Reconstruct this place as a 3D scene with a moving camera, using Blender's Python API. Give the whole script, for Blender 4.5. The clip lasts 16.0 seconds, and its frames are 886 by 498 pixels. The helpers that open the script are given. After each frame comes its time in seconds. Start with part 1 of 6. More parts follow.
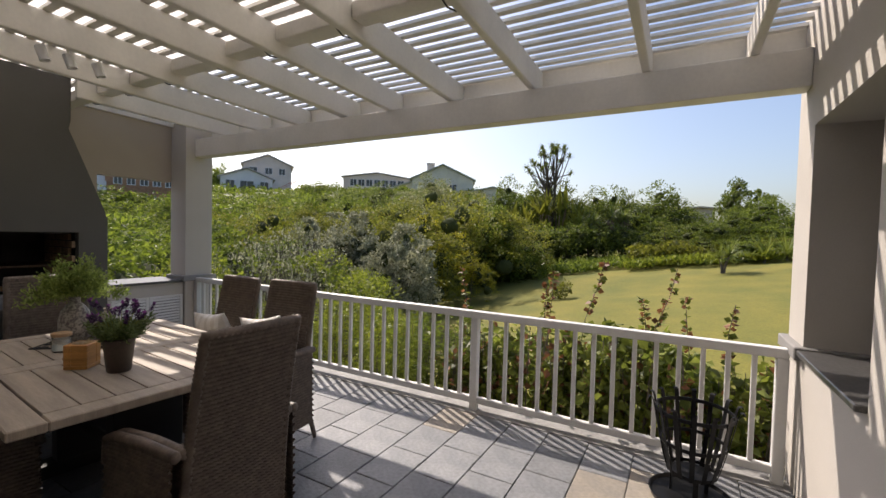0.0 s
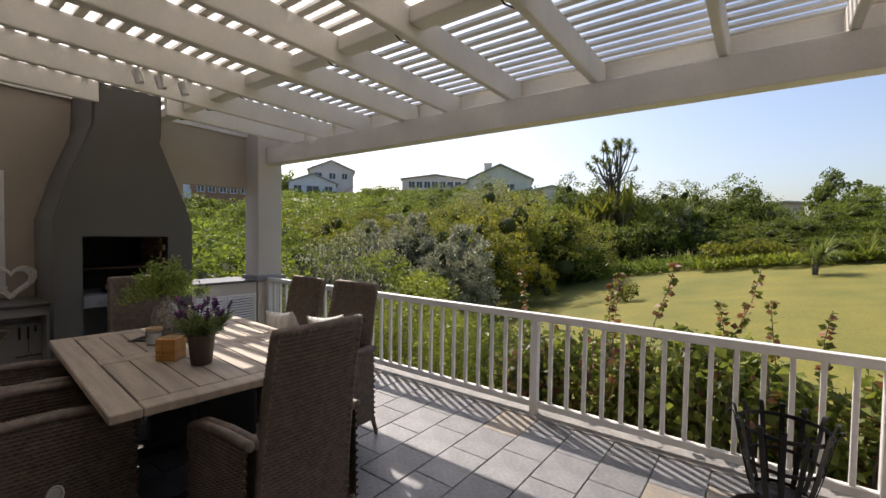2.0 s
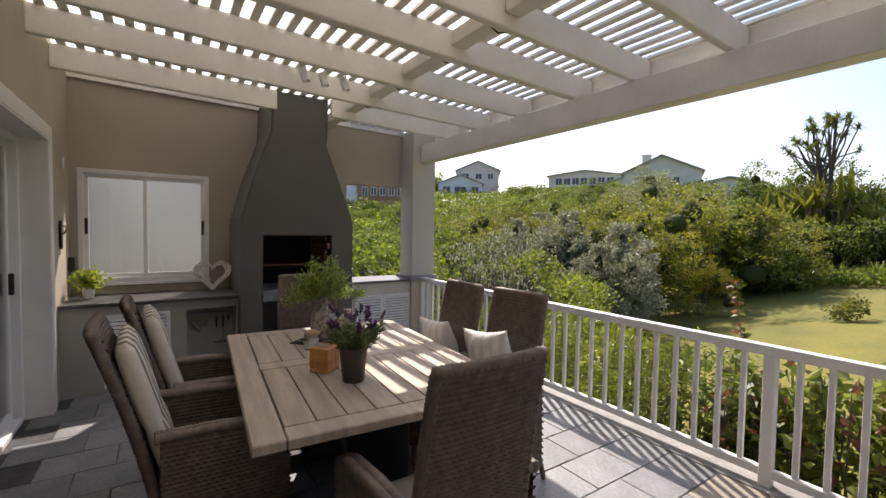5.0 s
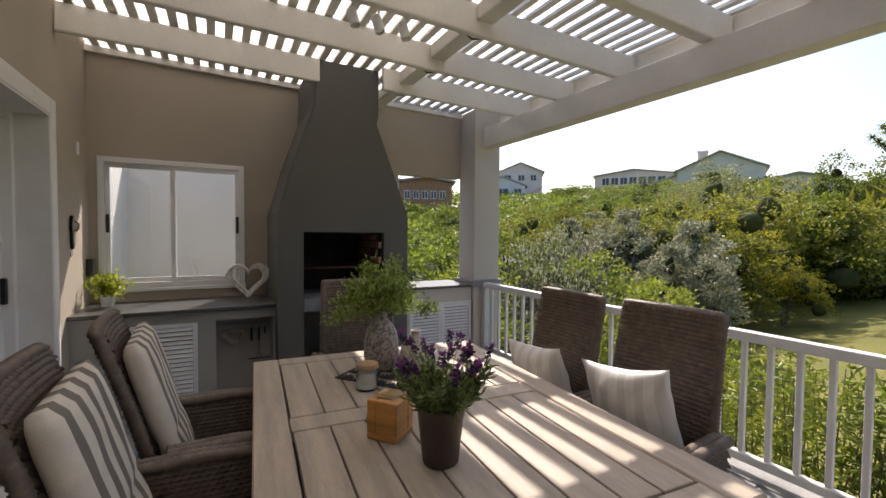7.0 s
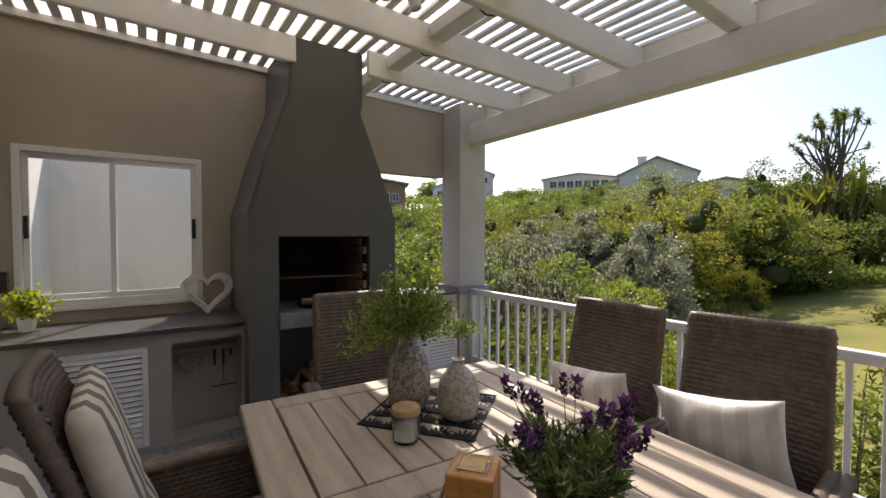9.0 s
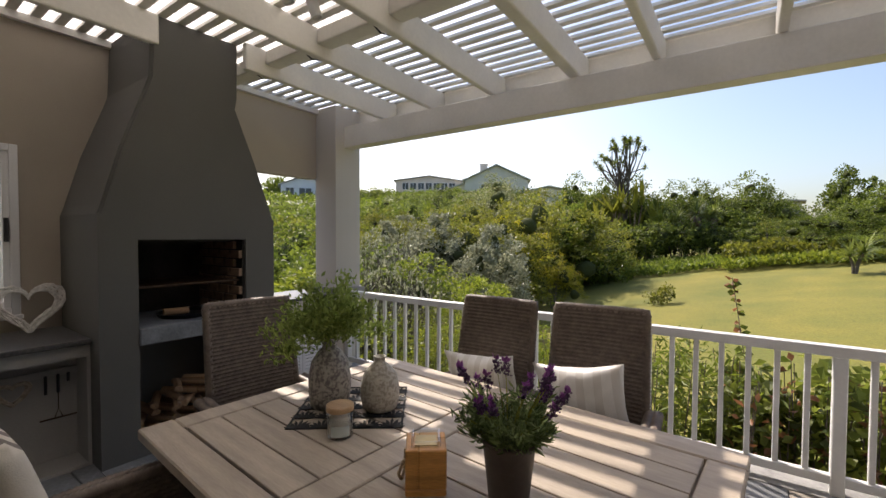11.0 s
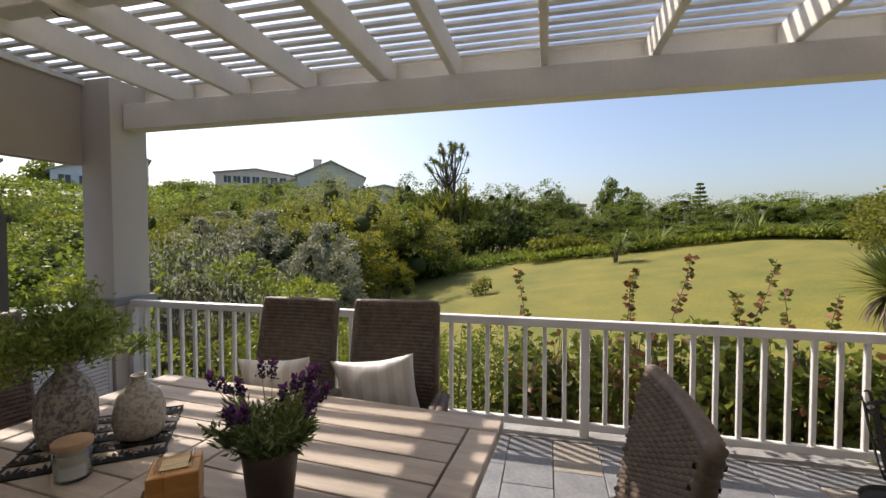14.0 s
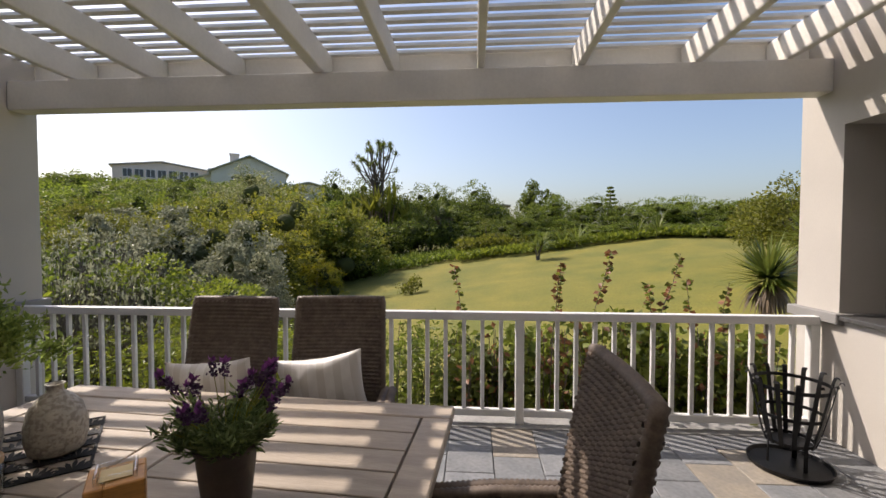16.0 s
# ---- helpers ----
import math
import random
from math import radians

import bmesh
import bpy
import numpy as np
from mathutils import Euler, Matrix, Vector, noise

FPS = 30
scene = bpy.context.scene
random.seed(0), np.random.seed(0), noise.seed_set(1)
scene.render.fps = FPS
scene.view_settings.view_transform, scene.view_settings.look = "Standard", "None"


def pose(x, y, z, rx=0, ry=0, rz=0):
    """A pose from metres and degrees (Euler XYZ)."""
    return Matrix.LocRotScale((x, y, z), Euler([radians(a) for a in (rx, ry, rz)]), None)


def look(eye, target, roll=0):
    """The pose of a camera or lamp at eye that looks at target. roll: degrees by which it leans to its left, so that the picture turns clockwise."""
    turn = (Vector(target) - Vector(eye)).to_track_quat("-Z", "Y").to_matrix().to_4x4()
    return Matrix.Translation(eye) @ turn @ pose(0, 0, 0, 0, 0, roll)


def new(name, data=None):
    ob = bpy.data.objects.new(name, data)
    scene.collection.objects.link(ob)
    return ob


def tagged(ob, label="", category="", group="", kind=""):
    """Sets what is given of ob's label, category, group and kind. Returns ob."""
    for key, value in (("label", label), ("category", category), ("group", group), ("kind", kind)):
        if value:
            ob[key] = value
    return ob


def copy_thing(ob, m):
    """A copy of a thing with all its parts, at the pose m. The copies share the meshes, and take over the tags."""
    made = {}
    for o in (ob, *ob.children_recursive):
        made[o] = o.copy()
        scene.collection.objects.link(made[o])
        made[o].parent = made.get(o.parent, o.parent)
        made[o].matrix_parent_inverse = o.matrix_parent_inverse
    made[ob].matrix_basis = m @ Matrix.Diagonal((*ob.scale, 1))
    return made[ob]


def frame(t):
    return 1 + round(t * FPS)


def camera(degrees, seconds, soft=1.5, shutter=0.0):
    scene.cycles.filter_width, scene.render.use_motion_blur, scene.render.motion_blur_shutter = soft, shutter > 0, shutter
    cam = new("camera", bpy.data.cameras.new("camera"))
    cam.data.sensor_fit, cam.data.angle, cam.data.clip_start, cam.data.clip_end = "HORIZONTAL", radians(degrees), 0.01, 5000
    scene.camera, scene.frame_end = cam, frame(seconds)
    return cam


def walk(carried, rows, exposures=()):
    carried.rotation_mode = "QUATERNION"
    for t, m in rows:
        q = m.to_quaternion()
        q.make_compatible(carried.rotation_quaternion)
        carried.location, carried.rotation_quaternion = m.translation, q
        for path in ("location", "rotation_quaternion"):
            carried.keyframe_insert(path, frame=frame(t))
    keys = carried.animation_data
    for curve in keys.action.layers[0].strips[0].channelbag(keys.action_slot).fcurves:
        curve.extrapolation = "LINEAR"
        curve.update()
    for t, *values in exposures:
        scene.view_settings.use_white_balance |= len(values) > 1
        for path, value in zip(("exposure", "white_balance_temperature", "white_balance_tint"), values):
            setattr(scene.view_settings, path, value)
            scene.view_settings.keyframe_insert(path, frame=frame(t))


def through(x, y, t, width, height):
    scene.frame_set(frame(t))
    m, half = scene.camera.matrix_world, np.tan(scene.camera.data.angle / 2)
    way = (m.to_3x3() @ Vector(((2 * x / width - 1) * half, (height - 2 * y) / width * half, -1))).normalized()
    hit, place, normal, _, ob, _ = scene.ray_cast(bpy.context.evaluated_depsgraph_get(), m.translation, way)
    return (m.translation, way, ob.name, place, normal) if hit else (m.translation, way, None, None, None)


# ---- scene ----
cam = camera(92.6, 16.0)
PATH = [
    (0, (1.518, -3.326, 1.507), (0.541, -1.582, 1.442), 1.5),
    (0.5, (1.514, -3.322, 1.511), (0.481, -1.61, 1.444), 1.4),
    (1, (1.506, -3.323, 1.51), (0.426, -1.641, 1.442), 1.3),
    (1.5, (1.505, -3.321, 1.507), (0.373, -1.674, 1.439), 1.2),
    (2, (1.508, -3.316, 1.509), (0.304, -1.721, 1.441), 0.9),
    (2.5, (1.513, -3.308, 1.509), (0.236, -1.77, 1.441), 0.9),
    (3, (1.503, -3.29, 1.509), (0.136, -1.832, 1.439), 0.9),
    (3.5, (1.478, -3.26, 1.512), (0.023, -1.889, 1.44), 0.9),
    (4, (1.349, -3.2, 1.517), (-0.182, -1.916, 1.439), 0.9),
    (4.5, (1.172, -3.136, 1.527), (-0.426, -1.936, 1.447), 1.0),
    (5, (0.989, -3.04, 1.51), (-0.674, -1.932, 1.426), 1.0),
    (7.5, (-0.106, -2.817, 1.416), (-1.871, -1.879, 1.351), 0.5),
    (7.8, (-0.248, -2.814, 1.411), (-2.01, -1.87, 1.352), 0.6),
    (8, (-0.337, -2.819, 1.413), (-2.094, -1.865, 1.355), 0.5),
    (10.5, (-0.433, -3.216, 1.467), (-1.711, -1.679, 1.411), 0.2),
    (11, (-0.454, -3.254, 1.469), (-1.616, -1.627, 1.411), 0.3),
    (11.5, (-0.462, -3.282, 1.468), (-1.534, -1.594, 1.409), 0.2),
    (12, (-0.455, -3.286, 1.47), (-1.424, -1.538, 1.408), 0.2),
    (12.5, (-0.414, -3.272, 1.468), (-1.258, -1.46, 1.407), 0.1),
    (13, (-0.352, -3.24, 1.474), (-1.071, -1.375, 1.41), 0.1),
    (13.5, (-0.296, -3.205, 1.471), (-0.891, -1.297, 1.406), 0.0),
    (14, (-0.27, -3.183, 1.471), (-0.748, -1.242, 1.406), -0.0),
    (14.5, (-0.3, -3.199, 1.468), (-0.673, -1.235, 1.402), 0.1),
    (15, (-0.329, -3.211, 1.461), (-0.608, -1.232, 1.394), -0.0),
    (15.5, (-0.342, -3.218, 1.451), (-0.545, -1.229, 1.386), -0.0),
    (16, (-0.353, -3.229, 1.447), (-0.496, -1.236, 1.38), -0.0),
]
walk(cam, [(t, look(eye, target, roll)) for t, eye, target, roll in PATH], [(0, 0.36, 6720, 17), (3, 0.50, 6720, 17), (5, 0.70, 6700, 17), (11, 0.64, 6720, 16), (16, 0.32, 6700, 17)])

# ---- light ----
SUN = Vector((-0.82, 0.48, 1.0)).normalized()
world = bpy.data.worlds.new("sky")
scene.world = world
world.use_nodes = True
wn = world.node_tree.nodes
sky = wn.new("ShaderNodeTexSky")
sky.sky_type = "NISHITA"
sky.sun_disc = False
sky.sun_elevation = math.asin(SUN.z)
sky.sun_rotation = math.atan2(SUN.x, SUN.y)
sky.air_density, sky.dust_density, sky.ozone_density = 1.1, 2.6, 3.0
wn["Background"].inputs["Strength"].default_value = 0.14
world.node_tree.links.new(sky.outputs[0], wn["Background"].inputs["Color"])
lamp = bpy.data.lights.new("sun", "SUN")
lamp.energy, lamp.angle, lamp.color = 4.3, radians(0.5), (1.0, 0.93, 0.82)
sun = new("sun", lamp)
sun.matrix_world = look(SUN * 40, (0, 0, 0))


# ---- materials ----
def mat(name, color, rough=0.6, metal=0.0, vary=0.12, scale=6.0, bump=0.15, fine=60.0, other=None, stretch=(1, 1, 1), each=0.0, spec=0.5, trans=0.0):
    """A surface with blotches at one scale, grain at another, and relief; each: how much single pieces differ."""
    m = bpy.data.materials.new(name)
    m.use_nodes = True
    nt = m.node_tree
    nodes, link = nt.nodes, nt.links.new
    b = nodes["Principled BSDF"]
    b.inputs["Roughness"].default_value, b.inputs["Metallic"].default_value = rough, metal
    b.inputs["Specular IOR Level"].default_value = spec
    tc = nodes.new("ShaderNodeTexCoord")
    mp = nodes.new("ShaderNodeMapping")
    mp.inputs["Scale"].default_value = stretch
    link(tc.outputs["Object"], mp.inputs["Vector"])
    n1, n2 = nodes.new("ShaderNodeTexNoise"), nodes.new("ShaderNodeTexNoise")
    n1.inputs["Scale"].default_value, n1.inputs["Detail"].default_value = scale, 6
    n2.inputs["Scale"].default_value, n2.inputs["Detail"].default_value = fine, 4
    link(mp.outputs[0], n1.inputs["Vector"]), link(mp.outputs[0], n2.inputs["Vector"])
    c0 = Vector(color)
    c1 = Vector(other) if other else c0 * (1 - 2.2 * vary)
    ramp = nodes.new("ShaderNodeValToRGB")
    ramp.color_ramp.elements[0].position, ramp.color_ramp.elements[1].position = 0.3, 0.7
    ramp.color_ramp.elements[0].color, ramp.color_ramp.elements[1].color = (*c1, 1), (*(c0 * (1 + vary * 0.4)), 1)
    link(n1.outputs["Fac"], ramp.inputs[0])
    mix = nodes.new("ShaderNodeMix")
    mix.data_type, mix.blend_type = "RGBA", "MULTIPLY"
    mix.inputs[0].default_value = min(1.0, vary * 2.5)
    r2 = nodes.new("ShaderNodeValToRGB")
    r2.color_ramp.elements[0].position, r2.color_ramp.elements[1].position = 0.3, 0.65
    r2.color_ramp.elements[0].color = (0.55, 0.55, 0.55, 1)
    link(n2.outputs["Fac"], r2.inputs[0])
    link(ramp.outputs[0], mix.inputs[6]), link(r2.outputs[0], mix.inputs[7])
    last = mix.outputs[2]
    if each:
        info = nodes.new("ShaderNodeObjectInfo")
        hsv = nodes.new("ShaderNodeHueSaturation")
        mr = nodes.new("ShaderNodeMapRange")
        mr.inputs["To Min"].default_value, mr.inputs["To Max"].default_value = 1 - each, 1 + each
        link(info.outputs["Random"], mr.inputs["Value"]), link(mr.outputs[0], hsv.inputs["Value"])
        link(last, hsv.inputs["Color"])
        last = hsv.outputs[0]
    link(last, b.inputs["Base Color"])
    if bump:
        bp = nodes.new("ShaderNodeBump")
        bp.inputs["Strength"].default_value, bp.inputs["Distance"].default_value = bump, 0.01
        link(n2.outputs["Fac"], bp.inputs["Height"]), link(bp.outputs[0], b.inputs["Normal"])
    if trans:
        b.inputs["Transmission Weight"].default_value = trans
    return m


plaster = mat("taupe_plaster", (0.43, 0.375, 0.30), 0.85, vary=0.05, scale=1.3, fine=140, bump=0.12)
plaster_light = mat("pale_plaster", (0.55, 0.515, 0.465), 0.85, vary=0.05, scale=1.2, fine=140, bump=0.12)
hood_grey = mat("dark_grey_plaster", (0.112, 0.108, 0.098), 0.8, vary=0.06, scale=1.5, fine=120, bump=0.12)
band_grey = mat("grey_band_plaster", (0.27, 0.262, 0.25), 0.8, vary=0.05, scale=2, fine=120)
counter_paint = mat("grey_painted_plaster", (0.36, 0.345, 0.315), 0.8, vary=0.05, scale=2, fine=130)
white_wood = mat("cream_painted_timber", (0.77, 0.74, 0.675), 0.5, vary=0.05, scale=3, fine=40, bump=0.08)
white_rail = mat("white_painted_timber", (0.78, 0.77, 0.75), 0.42, vary=0.04, scale=4, fine=50, bump=0.06)
white_alu = mat("white_coated_aluminium", (0.75, 0.75, 0.75), 0.35, vary=0.02, bump=0)
granite = mat("dark_granite", (0.105, 0.103, 0.10), 0.3, vary=0.25, scale=60, fine=260, bump=0.02)
slate = mat("grey_slate", (0.225, 0.23, 0.235), 0.52, vary=0.2, scale=5, fine=38, bump=0.45, other=(0.16, 0.17, 0.18), each=0.16)
slate_tan = mat("tan_slate", (0.33, 0.285, 0.225), 0.62, vary=0.16, scale=5, fine=38, bump=0.45, other=(0.24, 0.225, 0.20), each=0.1)
grout = mat("dark_grout", (0.075, 0.078, 0.08), 0.9, vary=0.15, scale=12, bump=0.2)
table_wood = mat("weathered_whitewashed_wood", (0.455, 0.38, 0.30), 0.55, vary=0.13, scale=2.5, fine=30, bump=0.12, stretch=(1, 9, 1), each=0.06)
wicker = mat("brown_grey_wicker", (0.185, 0.142, 0.112), 0.5, vary=0.2, scale=30, fine=160, bump=0.1)
dark_steel = mat("black_steel", (0.018, 0.018, 0.019), 0.45, metal=0.6, vary=0.25, scale=14, fine=90, bump=0.12)
# Near-black for the sooty fireplace, and for painted shade behind louvre slats.
soot_or_shade_black = mat("sooty_brick_and_door_shade", (0.022, 0.020, 0.018), 0.95, vary=0.35, scale=8, bump=0.4)
firebrick = mat("fire_brick", (0.26, 0.17, 0.11), 0.9, vary=0.25, scale=14, bump=0.4, each=0.25)
black_metal = mat("black_plastic", (0.015, 0.015, 0.015), 0.4, vary=0.05, bump=0)


# ---- building blocks ----
def part(name, bm, material, parent=None, label="", smooth=False):
    """One mesh object out of a bmesh, under a thing or a part."""
    me = bpy.data.meshes.new(name)
    bm.normal_update()
    bm.to_mesh(me)
    bm.free()
    if smooth:
        for p in me.polygons:
            p.use_smooth = True
    for m in (material if isinstance(material, (list, tuple)) else [material]):
        me.materials.append(m)
    ob = new(name, me)
    if parent is not None:
        ob.parent = parent
    if label:
        ob["label"] = label
    return ob


def thing(name, label, category, at=None, group="", kind=""):
    ob = new(name)
    ob.empty_display_size = 0.1
    if at is not None:
        ob.matrix_world = at
    return tagged(ob, label, category, group, kind)


def box(bm, x0, y0, z0, x1, y1, z1, bevel=0.0, m=None, mat_index=0):
    """Adds a box between two corners, its edges rounded by bevel, turned by m."""
    r = bmesh.ops.create_cube(bm, size=1.0, matrix=Matrix.Translation(((x0 + x1) / 2, (y0 + y1) / 2, (z0 + z1) / 2)) @ Matrix.Diagonal((x1 - x0, y1 - y0, z1 - z0, 1)))
    vs = r["verts"]
    if bevel:
        es = list({e for v in vs for e in v.link_edges})
        rb = bmesh.ops.bevel(bm, geom=es, offset=bevel, segments=2 if bevel > 0.006 else 1, affect="EDGES", profile=0.5)
        vs = list({v for f in rb["faces"] for v in f.verts} | {v for v in vs if v.is_valid})
    if m is not None:
        bmesh.ops.transform(bm, matrix=m, verts=vs)
    if mat_index:
        for f in {f for v in vs for f in v.link_faces}:
            f.material_index = mat_index
    return vs


def boxes(*specs, bevel=0.0):
    bm = bmesh.new()
    for s in specs:
        box(bm, *s, bevel=bevel)
    return bm


def tube(bm, pts, r, sides=8, closed=False, squash=1.0):
    """A round bar along points; r: one radius, or one for each point."""
    pts = [Vector(p) for p in pts]
    n = len(pts)
    rs = r if isinstance(r, (list, tuple)) else [r] * n
    rings, up = [], None
    for i, p in enumerate(pts):
        a = pts[(i - 1) % n] if (closed or i > 0) else p
        b = pts[(i + 1) % n] if (closed or i < n - 1) else p
        d = (b - a).normalized()
        if up is None:
            up = Vector((0, 0, 1)) if abs(d.z) < 0.9 else Vector((1, 0, 0))
        s = d.cross(up).normalized()
        up = s.cross(d).normalized()
        rings.append([bm.verts.new(p + rs[i] * (math.cos(2 * math.pi * k / sides) * s + squash * math.sin(2 * math.pi * k / sides) * up)) for k in range(sides)])
    for i in range(n if closed else n - 1):
        a, b = rings[i], rings[(i + 1) % n]
        for k in range(sides):
            bm.faces.new((a[k], a[(k + 1) % sides], b[(k + 1) % sides], b[k]))
    if not closed:
        bm.faces.new(rings[0][::-1]), bm.faces.new(rings[-1])
    return rings


def lathe(bm, profile, sides=24, centre=(0, 0, 0), cap=True):
    """Turns a profile of (radius, height) round the upright axis."""
    c = Vector(centre)
    rings = [[bm.verts.new(c + Vector((r * math.cos(2 * math.pi * k / sides), r * math.sin(2 * math.pi * k / sides), z))) for k in range(sides)] for r, z in profile]
    for a, b in zip(rings, rings[1:]):
        for k in range(sides):
            bm.faces.new((a[k], a[(k + 1) % sides], b[(k + 1) % sides], b[k]))
    if cap:
        bm.faces.new(rings[0][::-1]), bm.faces.new(rings[-1])
    return rings


def setting(name, bm, material, label="", category="", smooth=False):
    return tagged(part(name, bm, material, smooth=smooth), label, category, kind="structure")


# ---- the terrace: walls, posts, beam ----
XW, YH = -4.45, -3.78          # inner faces of the fireplace wall and of the house wall
XR = 2.17                      # inner face of the far end wall
TOP = 2.95

setting("wall_west", boxes((XW - 0.14, YH - 0.2, -0.3, XW, -3.72, TOP), (XW - 0.14, -3.72, -0.3, XW, -2.59, 0.93), (XW - 0.14, -3.72, 2.07, XW, -2.59, TOP), (XW - 0.14, -2.59, -0.3, XW, -0.98, TOP),
                          (XW - 0.14, -0.98, 2.12, XW, -0.15, TOP), (XW - 0.14, -0.98, -2.2, XW, -0.15, 0.80)), plaster, "taupe plastered terrace wall with window and lookout opening", "wall")
DOOR0, DOOR1, DOORH = -3.47, -0.9, 2.17
setting("wall_south", boxes((XW, YH - 0.3, -0.3, DOOR0, YH, TOP + 0.25), (DOOR0, YH - 0.3, DOORH, DOOR1, YH, TOP + 0.25), (DOOR1, YH - 0.3, -0.3, XR + 0.35, YH, TOP + 0.25)), plaster, "taupe plastered house wall with a sliding door", "wall")
setting("wall_east", boxes((XR, -0.13, -2.2, XR + 0.35, 0.25, 3.0), (XR, -1.12, -2.2, XR + 0.35, -0.13, 0.86), (XR, -1.12, 2.2, XR + 0.35, -0.13, 2.98), (XR, YH, -2.2, XR + 0.35, -1.12, 2.98)), plaster_light, "pale plastered end wall with a ledge opening", "wall")
setting("pillar_west", boxes((-4.47, -0.15, -2.2, -4.12, 0.21, 2.9), bevel=0.008), plaster_light, "pale plastered corner pillar of the terrace", "pillar")
setting("pillar_band", boxes((-4.5, -0.19, 0.82, -4.08, 0.25, 0.89), bevel=0.006), band_grey, "grey band round the pillar", "trim")
setting("pillar_band_east", boxes((XR - 0.05, -0.17, 0.83, XR + 0.38, 0.29, 0.905), bevel=0.006), band_grey, "grey band round the pillar", "trim")
setting("beam", boxes((-4.12, -0.03, 2.455, XR, 0.12, 2.688), bevel=0.006), white_wood, "cream painted timber beam under the rafters", "beam")

# ---- floor ----
setting("floor", boxes((XW, YH - 0.3, -0.3, XR, 0.16, -0.012)), grout, "grey slate terrace floor", "floor")

# ---- pergola ----
SLOPE = 0.022


def under(y):
    """Height of the rafters' lower edge."""
    return 2.69 - SLOPE * y


RAFTERS = [-3.56, -2.93, -2.26, -1.54, -0.975, -0.30, 0.435, 1.26, 1.88]
for i, x in enumerate(RAFTERS):
    spans = [(-3.68, YH, -2.03), (x, -1.50, 0.195)] if i == 0 else [(x, YH, 0.195)]
    for x, y0, y1 in spans:
        bm = bmesh.new()
        w = 0.045 if i == 3 else 0.028
        box(bm, x - w, y0, 0, x + w, y1, 0.20, bevel=0.012)
        for v in bm.verts:
            v.co.z += under(v.co.y)
        tagged(part("rafter", bm, white_wood), "cream painted timber rafter of the pergola roof", "rafter", "rafters", "structure")
PITCH = 0.121
slat_bm = bmesh.new()
box(slat_bm, XW - 0.02, -0.031, 0, XR + 0.1, 0.031, 0.022)
slat_me = None
places = [-1.16 + PITCH * k for k in range(-21, 12) if k != -1]
for y in places:
    if slat_me is None:
        ob = part("slat", slat_bm, white_wood)
        slat_me = ob.data
    else:
        ob = new("slat", slat_me)
    ob.location = (0, y, under(y) + 0.202)
    if y > -1.2:
        ob.scale = (1, 0.85, 1)
    else:
        ob.scale = (1, 0.92, 1)
    tagged(ob, "cream painted timber slat across the rafters", "slat", "roof slats", "structure")

# ---- railing ----
rail = thing("railing", "white painted timber railing along the terrace edge", "railing", pose(0, 0, 0))
part("top_rail", boxes((-4.12, -0.035, 0.80, 2.13, 0.035, 0.862), bevel=0.008), white_rail, rail)
part("bottom_rail", boxes((-4.12, -0.022, 0.06, 2.13, 0.022, 0.115), bevel=0.006), white_rail, rail)
for x in (-4.09, 0.0, 2.10):
    part("post", boxes((x - 0.032, -0.032, -0.012, x + 0.032, 0.032, 0.80), bevel=0.005), white_rail, rail)
bal = None
for a, b, n in ((-4.09, 0.0, 29), (0.0, 2.10, 15)):
    for k in range(1, n):
        x = a + (b - a) * k / n
        if bal is None:
            ob = part("baluster", boxes((-0.015, -0.015, 0.115, 0.015, 0.015, 0.80), bevel=0.003), white_rail, rail)
            bal = ob.data
        else:
            ob = new("baluster", bal)
            ob.parent = rail
        ob.location = (x, 0, 0)


# ---- garden ----
def foliage(name, dark, light, trans=0.3, rough=0.5):
    """Leaves that differ one from another, and let some light through."""
    m = bpy.data.materials.new(name)
    m.use_nodes = True
    nt = m.node_tree
    nodes, link = nt.nodes, nt.links.new
    b, out = nodes["Principled BSDF"], nodes["Material Output"]
    geo = nodes.new("ShaderNodeNewGeometry")
    ramp = nodes.new("ShaderNodeValToRGB")
    ramp.color_ramp.elements[0].color, ramp.color_ramp.elements[1].color = (*dark, 1), (*light, 1)
    link(geo.outputs["Random Per Island"], ramp.inputs[0])
    info = nodes.new("ShaderNodeObjectInfo")
    mr = nodes.new("ShaderNodeMapRange")
    mr.inputs["To Min"].default_value, mr.inputs["To Max"].default_value = 0.8, 1.2
    hsv = nodes.new("ShaderNodeHueSaturation")
    link(info.outputs["Random"], mr.inputs["Value"]), link(mr.outputs[0], hsv.inputs["Value"]), link(ramp.outputs[0], hsv.inputs["Color"])
    link(hsv.outputs[0], b.inputs["Base Color"])
    b.inputs["Roughness"].default_value = rough
    tr, mix = nodes.new("ShaderNodeBsdfTranslucent"), nodes.new("ShaderNodeMixShader")
    link(hsv.outputs[0], tr.inputs["Color"])
    mix.inputs[0].default_value = trans
    link(b.outputs[0], mix.inputs[1]), link(tr.outputs[0], mix.inputs[2]), link(mix.outputs[0], out.inputs["Surface"])
    return m


